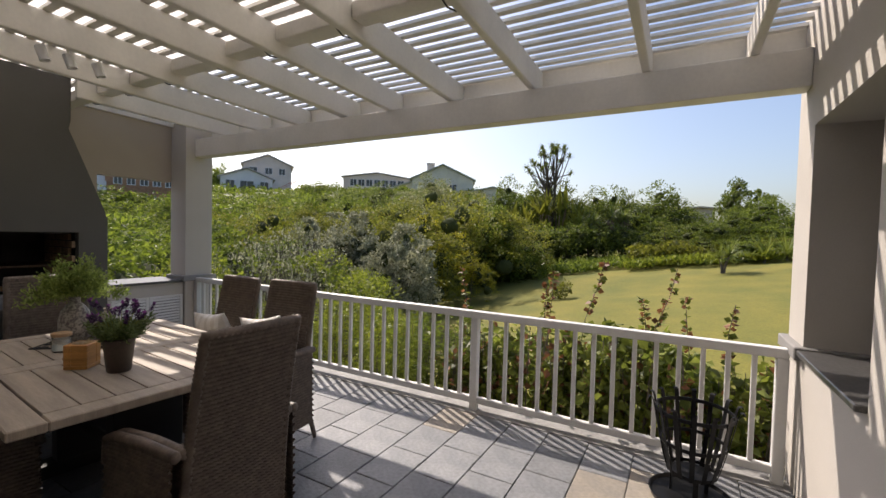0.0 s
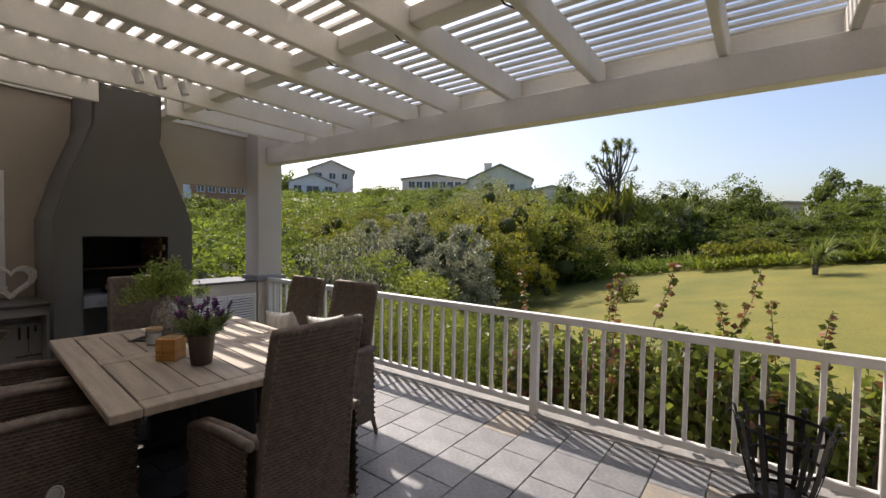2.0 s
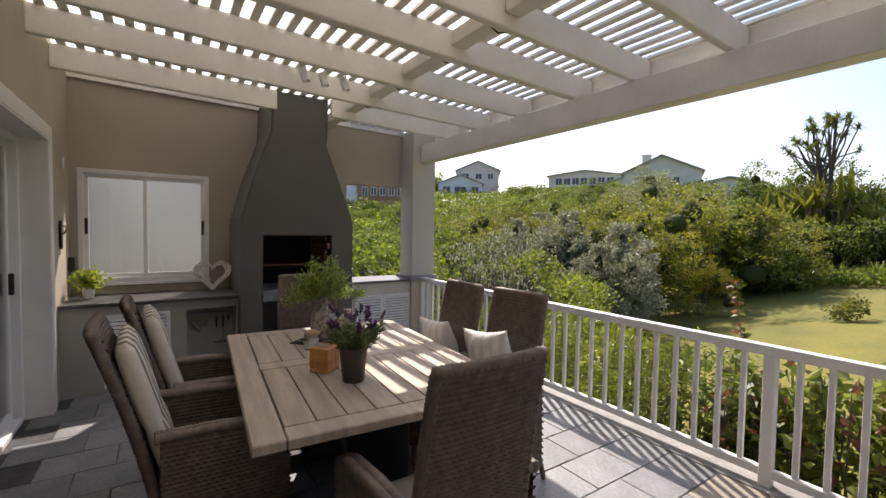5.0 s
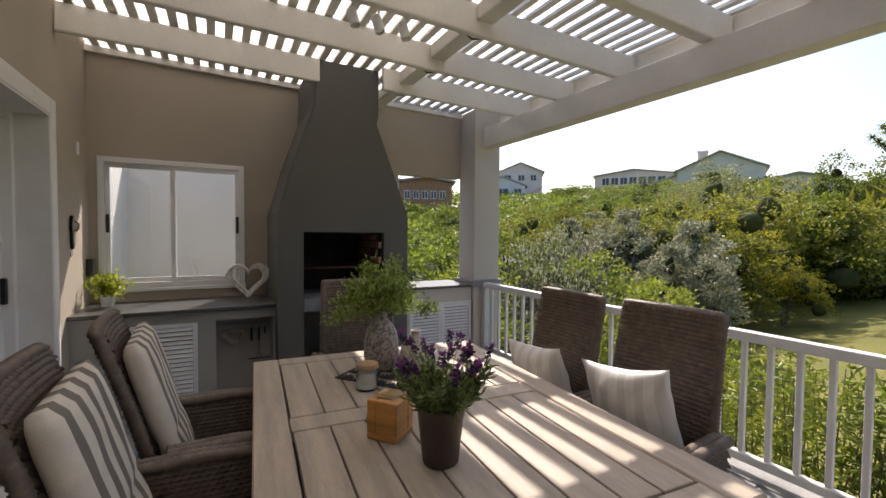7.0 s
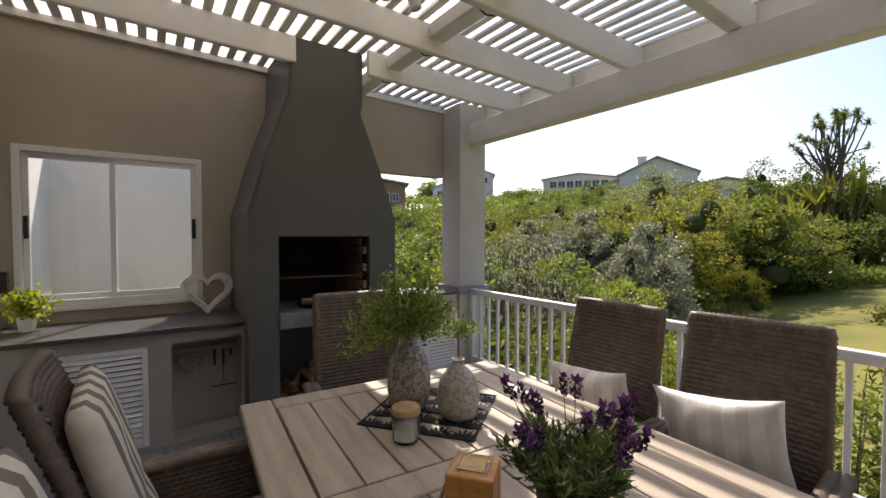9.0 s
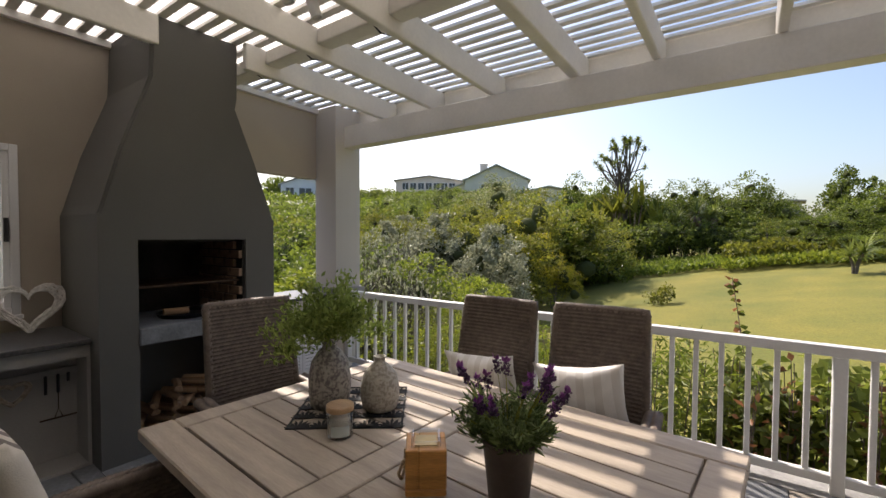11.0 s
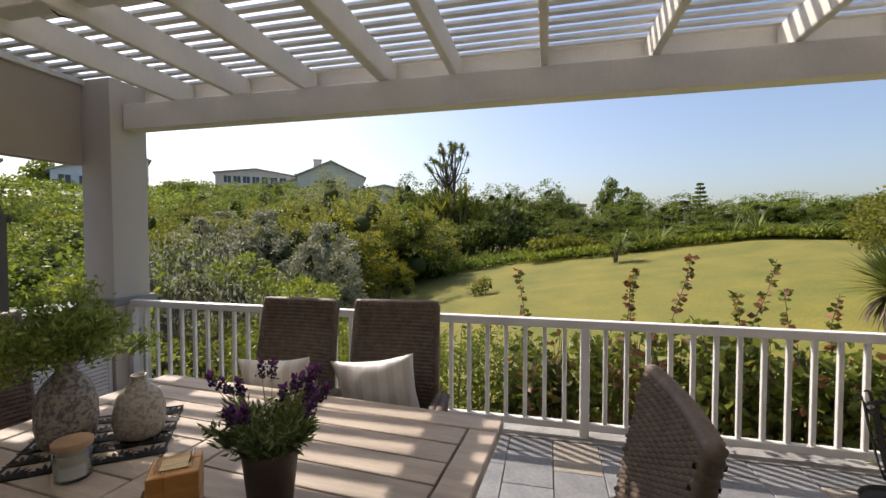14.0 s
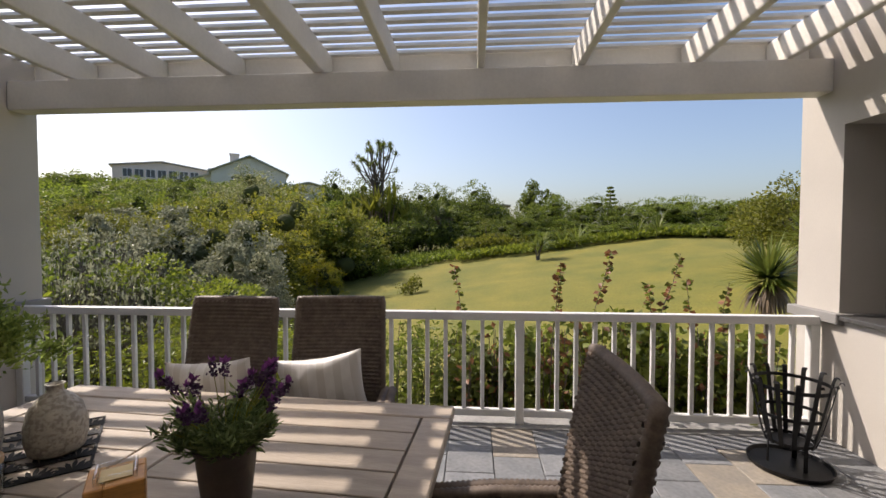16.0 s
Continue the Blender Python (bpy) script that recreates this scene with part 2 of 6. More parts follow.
# Core blobs, coloured dark in place of the shade inside a shrub.
shade_core = foliage("shaded_shrub_core", (0.045, 0.056, 0.012), (0.085, 0.10, 0.022), 0.3, 0.9)
leaf_green = foliage("green_leaves", (0.072, 0.108, 0.014), (0.262, 0.325, 0.040), 0.5)
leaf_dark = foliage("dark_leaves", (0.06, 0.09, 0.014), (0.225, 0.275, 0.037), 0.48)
leaf_silver = foliage("silver_leaves", (0.14, 0.155, 0.075), (0.50, 0.50, 0.33), 0.35, 0.4)
leaf_yellow = foliage("yellow_green_leaves", (0.185, 0.205, 0.012), (0.568, 0.502, 0.024), 0.4)
leaf_lime = foliage("lime_leaves", (0.12, 0.165, 0.016), (0.36, 0.40, 0.045), 0.45)
leaf_olive = foliage("olive_leaves", (0.105, 0.12, 0.016), (0.31, 0.315, 0.04), 0.5)
leaf_vine = foliage("vine_leaves", (0.06, 0.088, 0.013), (0.25, 0.29, 0.045), 0.48)
leaf_red = foliage("bronze_leaves", (0.142, 0.066, 0.030), (0.369, 0.158, 0.072), 0.35)
leaf_blade = foliage("blade_leaves", (0.09, 0.13, 0.022), (0.31, 0.35, 0.072), 0.35, 0.4)
leaf_dry = foliage("dry_leaves", (0.114, 0.079, 0.048), (0.284, 0.198, 0.120), 0.1)
bark = mat("grey_bark", (0.17, 0.14, 0.115), 0.9, vary=0.25, scale=10, fine=50, bump=0.5)
lawn = mat("mown_lawn", (0.205, 0.178, 0.022), 0.9, vary=0.28, scale=0.55, fine=16, bump=0.8, other=(0.128, 0.138, 0.015))
rng = np.random.default_rng(7)


def ground_at(x, y):
    """Height of the garden: a lawn that tilts, a hill behind it to the west."""
    z = -2.03 + 0.132 * max(-13.0, min(12.0, x)) + 0.069 * max(0.0, min(30.0, y))
    z += 0.24 * max(0.0, min(11.0, -9.5 - x)) * max(0.0, min(1.0, (y + 6) / 8))
    d = math.hypot(x + 0.3, y + 3)
    k = max(0.0, min(1.0, (d - 24) / 60))
    west = max(0.0, min(1.0, (4 - x) / 40))
    z -= 2.6 * math.exp(-((x + 50) ** 2 + (y - 33) ** 2) / 260)
    return z + k * k * (3 - 2 * k) * (7.3 * west)


bm = bmesh.new()
xs = [-900, -400, -200] + [-120 + 4 * i for i in range(20)] + [-40 + 1.5 * i for i in range(54)] + [45, 60, 90, 150, 300, 900]
ys = [-60, -20, -6, 0.1] + [1.5 * i + 1 for i in range(30)] + [50 + 5 * i for i in range(14)] + [150, 300, 900]
grid = [[bm.verts.new((x, y, ground_at(x, y) + 0.10 * noise.noise(Vector((x * 0.25, y * 0.25, 0))))) for y in ys] for x in xs]
for i in range(len(xs) - 1):
    for j in range(len(ys) - 1):
        bm.faces.new((grid[i][j], grid[i + 1][j], grid[i + 1][j + 1], grid[i][j + 1]))
setting("ground", bm, lawn, "sunlit yellow-green mown lawn sloping up from the terrace", "lawn", smooth=True)


def leaf_mesh(name, points, dirs, size, material, width=0.42, extra=None, squat=1.0):
    """Single folded leaves at points, along dirs, as one mesh; extra: (verts, faces) put in as well; squat: how much lower the leaves are made, for plants scaled up in height."""
    n = len(points)
    d = dirs / np.maximum(np.linalg.norm(dirs, axis=1, keepdims=True), 1e-6)
    r = rng.normal(size=(n, 3))
    s = np.cross(d, r)
    s /= np.maximum(np.linalg.norm(s, axis=1, keepdims=True), 1e-6)
    up = np.cross(s, d)
    L = size * rng.uniform(0.65, 1.25, (n, 1))
    base, tip = points, points + d * L
    mid = points + d * L * 0.5 + up * L * 0.12
    v = np.stack([base, mid + s * L * width * 0.5, tip, mid - s * L * width * 0.5], 1)
    v = (points[:, None, :] + (v - points[:, None, :]) * [1, 1, 1 / squat]).reshape(-1, 3)
    k = np.arange(n)[:, None] * 4
    f = np.concatenate([k + [0, 1, 2], k + [0, 2, 3]], 1).reshape(-1, 3)
    me = bpy.data.meshes.new(name)
    verts, faces = v.tolist(), f.tolist()
    if extra:
        o, cut = len(verts), len(faces)
        verts += extra[0]
        faces += [[a + o for a in q] for q in extra[1]]
    me.from_pydata(verts, [], faces)
    me.materials.append(material)
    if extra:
        me.materials.append(shade_core)
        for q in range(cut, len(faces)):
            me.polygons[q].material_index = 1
    return me


def lumps(n, seed, flat=0.75):
    """Centres and radii of the rounded masses of a shrub one metre high and one in radius."""
    g = np.random.default_rng(seed)
    out = []
    for i in range(n):
        a, q = g.uniform(0, 6.283), math.sqrt(g.uniform(0, 1)) * 0.72
        r = g.uniform(0.22, 0.40)
        z = (1 - 0.75 * q * q) * g.uniform(0.45, 1.0) - r * flat
        out.append((q * math.cos(a), q * math.sin(a), max(r * 0.55, z), r))
    return out


def shrub_points(ls, n, flat=0.75, clumps=520, size=0.095, squat=1.0):
    """Leaves gathered in small tufts all over the masses of a shrub."""
    g = rng
    c = np.array(ls)[g.integers(0, len(ls), clumps)]
    d = g.normal(size=(clumps, 3))
    d[:, 2] = d[:, 2] * 0.9 + 0.3
    d /= np.linalg.norm(d, axis=1, keepdims=True)
    mid = c[:, :3] + d * c[:, 3:4] * g.uniform(0.82, 1.05, (clumps, 1)) * [1, 1, flat]
    mid, d = mid[mid[:, 2] > 0.03], d[mid[:, 2] > 0.03]
    k = g.integers(0, len(mid), n)
    o = g.normal(size=(n, 3))
    o /= np.linalg.norm(o, axis=1, keepdims=True)
    o = o + d[k] * 0.6
    p = mid[k] + o * size * g.uniform(0.3, 1.0, (n, 1)) * [1, 1, 0.7 / squat]
    return p, (o * 0.8 + g.normal(size=(n, 3)) * 0.7) * [1, 1, 0.6]


# Solid blobs within the masses, painted dark as the shrub's inner shade.
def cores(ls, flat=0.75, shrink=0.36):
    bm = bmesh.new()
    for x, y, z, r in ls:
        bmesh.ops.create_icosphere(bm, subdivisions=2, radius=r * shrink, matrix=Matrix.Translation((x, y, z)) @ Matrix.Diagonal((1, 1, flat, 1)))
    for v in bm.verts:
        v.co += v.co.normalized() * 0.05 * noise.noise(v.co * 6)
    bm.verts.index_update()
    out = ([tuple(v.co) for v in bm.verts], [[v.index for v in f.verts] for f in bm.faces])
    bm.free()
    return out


def stems(n, seed, spread=0.5, height=0.62, r=0.014):
    g = random.Random(seed)
    bm = bmesh.new()
    for i in range(n):
        a, q = g.uniform(0, 6.28), g.uniform(0.2, 1) * spread
        x, y = math.cos(a) * q, math.sin(a) * q
        tube(bm, [(x * 0.15, y * 0.15, -0.02), (x * 0.45, y * 0.5, height * 0.4), (x, y, height)], [r, r * 0.7, r * 0.3], 5)
    return bm


def shrub(name, label, material, n, leaf, lump_n, seed, width=0.6, core=True, category="shrub", stem_n=7, squat=1.6):
    ob = thing(name, label, category)
    flat = 0.85 / squat
    ls = lumps(int(lump_n * (1 + 0.4 * (squat - 1))), seed, flat)
    p, d = shrub_points(ls, n, flat, squat=squat)
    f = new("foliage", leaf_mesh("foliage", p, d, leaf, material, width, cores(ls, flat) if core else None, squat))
    f.parent = ob
    part("woody_base", stems(stem_n, seed), bark, ob)
    return ob


def plant(proto, places, seed=1, lowest=0.6, slim=0.6):
    """Copies of a shrub at (x, y, height of the top, radius)."""
    g = random.Random(seed)
    tall = float(np.percentile([v.co.z for o in proto.children for v in o.data.vertices], 98.5))
    for i, (x, y, top, r) in enumerate(places):
        z = ground_at(x, y) - 0.05
        h = max(lowest, top - z) / tall
        r = max(r * 1.2, slim * h)
        m = Matrix.Translation((x, y, z)) @ Matrix.Rotation(g.uniform(0, 6.28), 4, "Z") @ Matrix.Diagonal((r * g.uniform(0.9, 1.1), r * g.uniform(0.9, 1.1), h, 1))
        if i == 0:
            proto.matrix_basis = m
            first = proto
        else:
            o = copy_thing(first, pose(0, 0, 0))
            o.matrix_basis = m


plant(shrub("silver_shrub", "silvery grey-green coastal shrub with small leaves", leaf_silver, 17000, 0.062, 17, 3, category="shrub", stem_n=18, squat=2.4),
      [(-11.5, 11.0, 2.2, 1.5), (-8.4, 10.4, 1.7, 1.1), (-14.4, 11.9, 2.0, 1.3), (-7.2, 8.8, 1.0, 0.8), (-17.0, 17.0, 2.6, 1.8)], 2, slim=0.33)
plant(shrub("pale_tree", "broad pale green tree with a rounded crown", foliage("pale_leaves", (0.099, 0.125, 0.036), (0.398, 0.396, 0.180), 0.35), 13000, 0.032, 18, 4, category="tree"), [(-16.1, 28.9, 6.0, 4.2), (-21.5, 34, 6.3, 3.5)], 3)
plant(shrub("green_shrub", "dense bright green coastal shrub", leaf_green, 11000, 0.044, 18, 5),
      [(-17.1, 12.6, 1.8, 1.4), (-10.3, 23.2, 3.3, 2.0), (-9.2, 24.3, 2.4, 1.7), (-22.3, 13.2, 2.3, 2.1), (-23.9, 16.9, 2.9, 2.4), (-24.1, 21.4, 3.7, 2.7), (-21.0, 23.2, 4.3, 2.7), (-14.2, 3.9, 1.7, 1.3),
       (-10.5, 2.6, 1.5, 1.1), (-9.0, 4.4, 1.3, 1.0), (-20.9, 9.4, 2.2, 1.8), (-8.6, 1.0, 1.5, 0.9), (-12.2, 6.0, 1.6, 1.4), (-18.5, 4.5, 2.0, 1.8), (-25.5, 6.5, 2.8, 2.4)], 4)
plant(shrub("green_tree", "dark green bushy tree on the hillside", leaf_dark, 11000, 0.042, 18, 6, category="tree"),
      [(-37.2, 32.4, 4.9, 3.6), (-30.9, 30.8, 5.2, 3.4), (-25.2, 31.2, 5.4, 2.9), (-2.9, 38.5, 5.5, 3.0), (-6.2, 38.2, 5.7, 3.0), (0.2, 39, 5.4, 3.0), (-1.4, 39.0, 6.0, 3.8), (-4.4, 39.0, 5.7, 3.2), (1.3, 38.0, 4.8, 2.8), (-13.0, 38.0, 6.8, 3.6), (-8.4, 40.0, 6.4, 3.6), (-11, 41, 6.8, 3.4), (-30, 22, 3.6, 3.0), (-35, 16, 3.2, 3.2), (-33, 40, 7.6, 4), (-24, 42, 7.4, 4)], 5, slim=0.5)
plant(shrub("olive_shrub", "olive green spreading shrub with bare lower stems", leaf_olive, 11000, 0.044, 17, 7, stem_n=16),
      [(-10.9, 21.2, 3.5, 2.7), (-8.8, 25.3, 2.3, 1.9), (-26.0, 23.1, 3.5, 3.0), (-17.8, 25.7, 3.9, 2.4), (-17.7, 13.5, 2.6, 1.9), (-14.0, 17.5, 2.6, 2.2), (-10.8, 13.2, 1.9, 1.3), (-15.5, 9.5, 1.9, 1.4), (-13.5, 22.5, 3.3, 2.4), (-20.0, 18.5, 3.2, 2.4)], 6)
plant(shrub("yellow_shrub", "clipped yellow-green shrub at the lawn's edge", leaf_yellow, 15000, 0.036, 18, 8, squat=2.0), [(-9.2, 15.0, 1.9, 1.8), (-7.9, 16.3, 0.9, 1.2)], 7, slim=0.45)
plant(shrub("lime_shrub", "lime green shrub below the terrace", leaf_lime, 15000, 0.042, 17, 9, width=0.5, core=False, stem_n=14), [(-7.2, 5.9, 0.75, 0.8), (-5.2, 4.3, 0.4, 0.6), (-6.0, 1.0, 0.75, 0.6)], 8)
plant(shrub("hedge_shrub", "green dune shrub of the hedge behind the lawn", leaf_green, 10000, 0.042, 18, 10),
      [(3.7, 30.2, 3.3, 2.4), (7.0, 31.5, 4.4, 2.7), (10.4, 31.7, 4.4, 2.7), (13.4, 30.9, 4.2, 2.6), (16.4, 31.2, 4.4, 2.6), (18.3, 29.3, 3.8, 2.5), (4.7, 28.3, 1.9, 2.1), (8.0, 28.9, 2.4, 2.5), (10.8, 28.2, 2.3, 2.4), (13.3, 27.9, 2.3, 2.4),
       (15.6, 27.0, 2.3, 2.3), (16.3, 24.1, 2.0, 1.7), (1.6, 33.1, 2.6, 1.9), (20.5, 31, 4.2, 2.8), (23, 28, 4.2, 2.8), (21, 24, 3.4, 2.4), (-0.6, 33.5, 2.0, 2.0), (26, 33, 4.5, 3)], 9)
plant(shrub("domed_tree", "dark windswept tree with a domed crown", leaf_dark, 6000, 0.08, 12, 11, category="tree", squat=2.6), [(5.6, 39.5, 6.5, 1.6), (7.6, 40.5, 5.4, 1.4)], 10, slim=0.3)
plant(shrub("grey_green_tree", "grey-green leafy tree beside the terrace", leaf_olive, 9000, 0.055, 16, 12, category="tree", core=False, stem_n=16), [(11.0, 11.8, 3.4, 0.9), (12.4, 14.0, 3.0, 0.9), (11.6, 9.4, 3.0, 0.9)], 11)


g = random.Random(77)
spots = [(-84, 53, 14.5, 4.0), (-68, 70, 12.2, 4.2), (-60, 82, 12.6, 4.5), (-36, 77, 11.0, 4.5), (-27, 79, 10.2, 4.5), (-59, 56, 10.6, 3.6), (-55, 60, 10.4, 3.4), (-50, 62, 10.2, 3.4), (-45, 65, 10.6, 3.4), (-39, 66, 10.6, 3.4)]
for row, (q, lift) in enumerate(((30, 1.9), (35, 2.1), (41, 2.1), (48, 2.0), (56, 1.8), (65, 1.6))):
    for k in range(9):
        a = 0.30 + 0.085 * (k + 0.5 * (row % 2)) + g.uniform(-0.02, 0.02)
        d = q + g.uniform(-2, 2)
        x, y = -0.3 - math.cos(a) * d, -3 + math.sin(a) * d
        spots.append((x, y, ground_at(x, y) + lift + g.uniform(-0.4, 0.9), 1.9 + 0.035 * d * g.uniform(0.7, 1.2)))
plant(shrub("hillside_bush", "rounded green dune bush on the hillside", leaf_green, 4200, 0.075, 16, 15, squat=0.9), spots[0::2], 14)
plant(shrub("hillside_bush", "rounded dark green dune bush on the hillside", leaf_dark, 4200, 0.075, 16, 16, squat=0.9), spots[1::2], 15)
plant(shrub("understorey_shrub", "dark leafy shrub below the tall trees", leaf_dark, 3500, 0.08, 14, 17),
      [(-10.8, 32.0, 2.6, 1.8), (-8.6, 31.6, 2.3, 1.6), (-6.6, 31.8, 2.5, 1.7), (-4.4, 32.2, 2.6, 1.7), (-2.2, 32.4, 2.4, 1.6), (-12.8, 30.6, 3.0, 1.9), (-0.4, 35.5, 3.2, 2.0)], 16)


def twiggy(seed, n):
    """A leafless tangle of thin twigs with a few small leaves."""
    g = random.Random(seed)
    bm = bmesh.new()
    tips = []
    for i in range(n):
        a = g.uniform(0, 6.28)
        p = Vector((math.cos(a) * 0.1, math.sin(a) * 0.1, 0))
        d = Vector((math.cos(a) * g.uniform(0.2, 1.0), math.sin(a) * g.uniform(0.2, 1.0), 1)).normalized()
        pts, rs = [p.copy()], [0.014]
        for k in range(4):
            d = (d + Vector((g.gauss(0, 0.28), g.gauss(0, 0.28), g.gauss(0, 0.2)))).normalized()
            p = p + d * g.uniform(0.2, 0.3)
            pts.append(p.copy()), rs.append(0.014 * (1 - (k + 1) / 4.6))
            tips.append((p.copy(), d.copy()))
        tube(bm, pts, rs, 3)
    return bm, tips


twig_bush = thing("bare_shrub", "grey-brown twiggy shrub, almost leafless", "shrub")
bm, tips = twiggy(4, 330)
part("twig_mass", bm, bark, twig_bush)
tp = np.repeat(np.array([t[0] for t in tips]), 3, 0) + rng.normal(size=(len(tips) * 3, 3)) * 0.04
lf = new("foliage", leaf_mesh("foliage", tp, rng.normal(size=tp.shape), 0.04, leaf_silver))
lf.parent = twig_bush
plant(twig_bush, [(-8.6, 5.0, 0.95, 1.1), (-6.6, 3.6, 0.6, 0.9), (-9.9, 6.6, 1.1, 1.2), (-7.6, 3.4, 0.8, 0.9), (-11.2, 8.2, 1.4, 1.1)], 12)


# ---- plants with sword-shaped leaves ----
def blades(centres, n, length, width, droop, up=0.35, seed=0, segs=4):
    """Rosettes of tapering leaf blades round centres, as (verts, faces)."""
    g = np.random.default_rng(seed)
    verts, faces = [], []
    for c in centres:
        c = Vector(c)
        for i in range(n):
            a, e = g.uniform(0, 6.283), g.uniform(-0.15, 1.0) * 1.25 + up * 0.4
            d = Vector((math.cos(a) * math.cos(e), math.sin(a) * math.cos(e), math.sin(e)))
            s = Vector((-math.sin(a), math.cos(a), 0))
            L = length * g.uniform(0.75, 1.15)
            p, o = c.copy(), len(verts)
            for k in range(segs + 1):
                w = width * (0.6 + 0.9 * k / segs if k < segs * 0.4 else 1.35 * (1 - k / segs)) * 0.5
                verts += [tuple(p - s * w), tuple(p + s * w + Vector((0, 0, w * 0.3)))]
                d = (d + Vector((0, 0, -droop / segs))).normalized()
                p = p + d * L / segs
            for k in range(segs):
                q = o + 2 * k
                faces.append((q, q + 1, q + 3, q + 2))
    return verts, faces


def blade_part(name, parent, material, *args, **kw):
    v, f = blades(*args, **kw)
    me = bpy.data.meshes.new(name)
    me.from_pydata(v, [], f)
    me.materials.append(material)
    ob = new(name, me)
    ob.parent = parent
    return ob


def sword_plant(name, label, at, trunk_h, heads, n, length, width, droop, seed, dry=False, category="yucca"):
    ob = thing(name, label, category, Matrix.Translation(at))
    g = random.Random(seed)
    tops = []
    bm = bmesh.new()
    for i in range(heads):
        a = g.uniform(0, 6.28)
        q = 0 if heads == 1 else g.uniform(0.15, 0.3) * trunk_h
        t = Vector((math.cos(a) * q, math.sin(a) * q, trunk_h * g.uniform(0.75, 1.0)))
        tube(bm, [(0.03 * math.cos(a), 0.03 * math.sin(a), -0.1), (t.x * 0.4, t.y * 0.4, t.z * 0.5), t], [0.07, 0.055, 0.05], 7)
        tops.append(t)
    part("trunk", bm, bark, ob)
    blade_part("leaves", ob, leaf_blade, tops, n, length, width, droop, seed=seed)
    if dry:
        blade_part("dry_leaves", ob, leaf_dry, [t - Vector((0, 0, 0.12)) for t in tops], n // 2, length * 0.8, width, 2.6, up=-1.0, seed=seed + 1)
    return ob


sword_plant("yucca", "large green yucca with a dry skirt at the lawn's edge", (5.5, 5.6, ground_at(5.5, 5.6)), 1.6, 1, 300, 0.95, 0.075, 0.4, 21, True)
sword_plant("yucca", "tall yucca with a green head and dry skirt", (6.9, 6.9, ground_at(6.9, 6.9)), 2.5, 2, 190, 0.9, 0.07, 0.35, 22, True)
sword_plant("young_palm", "small palm-like plant with twin stems on the lawn", (3.42, 22.0, ground_at(3.42, 22.0)), 0.95, 3, 40, 1.05, 0.075, 0.7, 23, category="palm")
for k, (x, y, s) in enumerate(((5.6, 25.6, 1.3), (6.6, 25.9, 1.2), (10.6, 26.0, 1.25), (11.9, 25.9, 1.3), (4.2, 27, 1.0), (14.5, 25, 1.0))):
    sword_plant("sword_plant", "low green sword-leaved plant before the hedge", (x, y, ground_at(x, y)), 0.35, 1, 60, 1.25 * s, 0.09, 0.5, 30 + k, category="plant")
for k, (x, y, s) in enumerate(((-10.5, 25.0, 1.25), (-9.4, 27.0, 1.0), (-7.6, 27.5, 1.1), (-6.4, 28.2, 1.0), (-4.9, 28.6, 0.9), (-2.6, 29.5, 0.9))):
    sword_plant("agave", "grey-green agave in the border", (x, y, ground_at(x, y)), 0.15, 1, 60, 1.1 * s, 0.12, 0.35, 40 + k, category="agave")
# branching dracaena tree with its cluster of heads
dt = thing("dracaena_tree", "tall branching dragon tree with spiky leaf heads", "tree", Matrix.Translation((-9.4, 36.4, ground_at(-9.4, 36.4))))
g = random.Random(5)
hz = 10.35 - ground_at(-9.4, 36.4)
bm, tops = bmesh.new(), []
forks = [Vector((0.5 * math.cos(2.1 * i), 0.4 * math.sin(2.1 * i), hz * (0.5 + 0.05 * i))) for i in range(5)]
for i, fk in enumerate(forks):
    tube(bm, [(0.25 * math.cos(2.1 * i), 0.25 * math.sin(2.1 * i), -0.1), fk * 0.5, fk], [0.17, 0.13, 0.11], 7)
for i in range(34):
    a, q = 2.4 * i + g.gauss(0, 0.35), math.sqrt((i + 0.5) / 34) * 2.35 * g.uniform(0.75, 1.15)
    t = Vector((math.cos(a) * q + 0.15, math.sin(a) * q, hz - 0.30 * q * q - g.uniform(0, 1.3) * (0.4 + 0.3 * q)))
    fk = forks[i % 5]
    m1 = fk.lerp(t, 0.5) + Vector((g.gauss(0, 0.12), g.gauss(0, 0.12), -0.1))
    tube(bm, [fk, m1, t], [0.075, 0.05, 0.04], 5)
    tops.append(t)
part("trunk", bm, bark, dt)
blade_part("leaves", dt, leaf_dark, tops, 48, 0.55, 0.085, 1.1, seed=3, segs=3)
# strelitzia clump and palms round it
for k, (x, y, h, n) in enumerate(((-10.2, 35.2, 6.6, 9), (-8.2, 35.0, 7.4, 8), (-11.6, 34.6, 5.2, 8), (-6.9, 34.6, 5.4, 7), (-9.3, 33.8, 4.2, 9))):
    ob = thing("wild_banana", "clump of tall upright paddle-leaved stems", "plant", Matrix.Translation((x, y, ground_at(x, y))))
    bm = bmesh.new()
    gg = random.Random(60 + k)
    verts, faces = [], []
    for i in range(n):
        a = gg.uniform(0, 6.28)
        t = Vector((math.cos(a) * h * 0.14, math.sin(a) * h * 0.14, h * gg.uniform(0.5, 0.72)))
        tube(bm, [(t.x * 0.3, t.y * 0.3, -0.1), t * 0.5, t], [0.12, 0.09, 0.05], 6)
        v, f = blades([t], 4, h * 0.34, 0.42, 0.3, up=1.8, seed=80 + 10 * k + i)
        o = len(verts)
        verts += v
        faces += [tuple(q + o for q in w) for w in f]
    part("woody_base", bm, leaf_dry, ob)
    me = bpy.data.meshes.new("leaves")
    me.from_pydata(verts, [], faces)
    me.materials.append(leaf_olive)
    o2 = new("leaves", me)
    o2.parent = ob
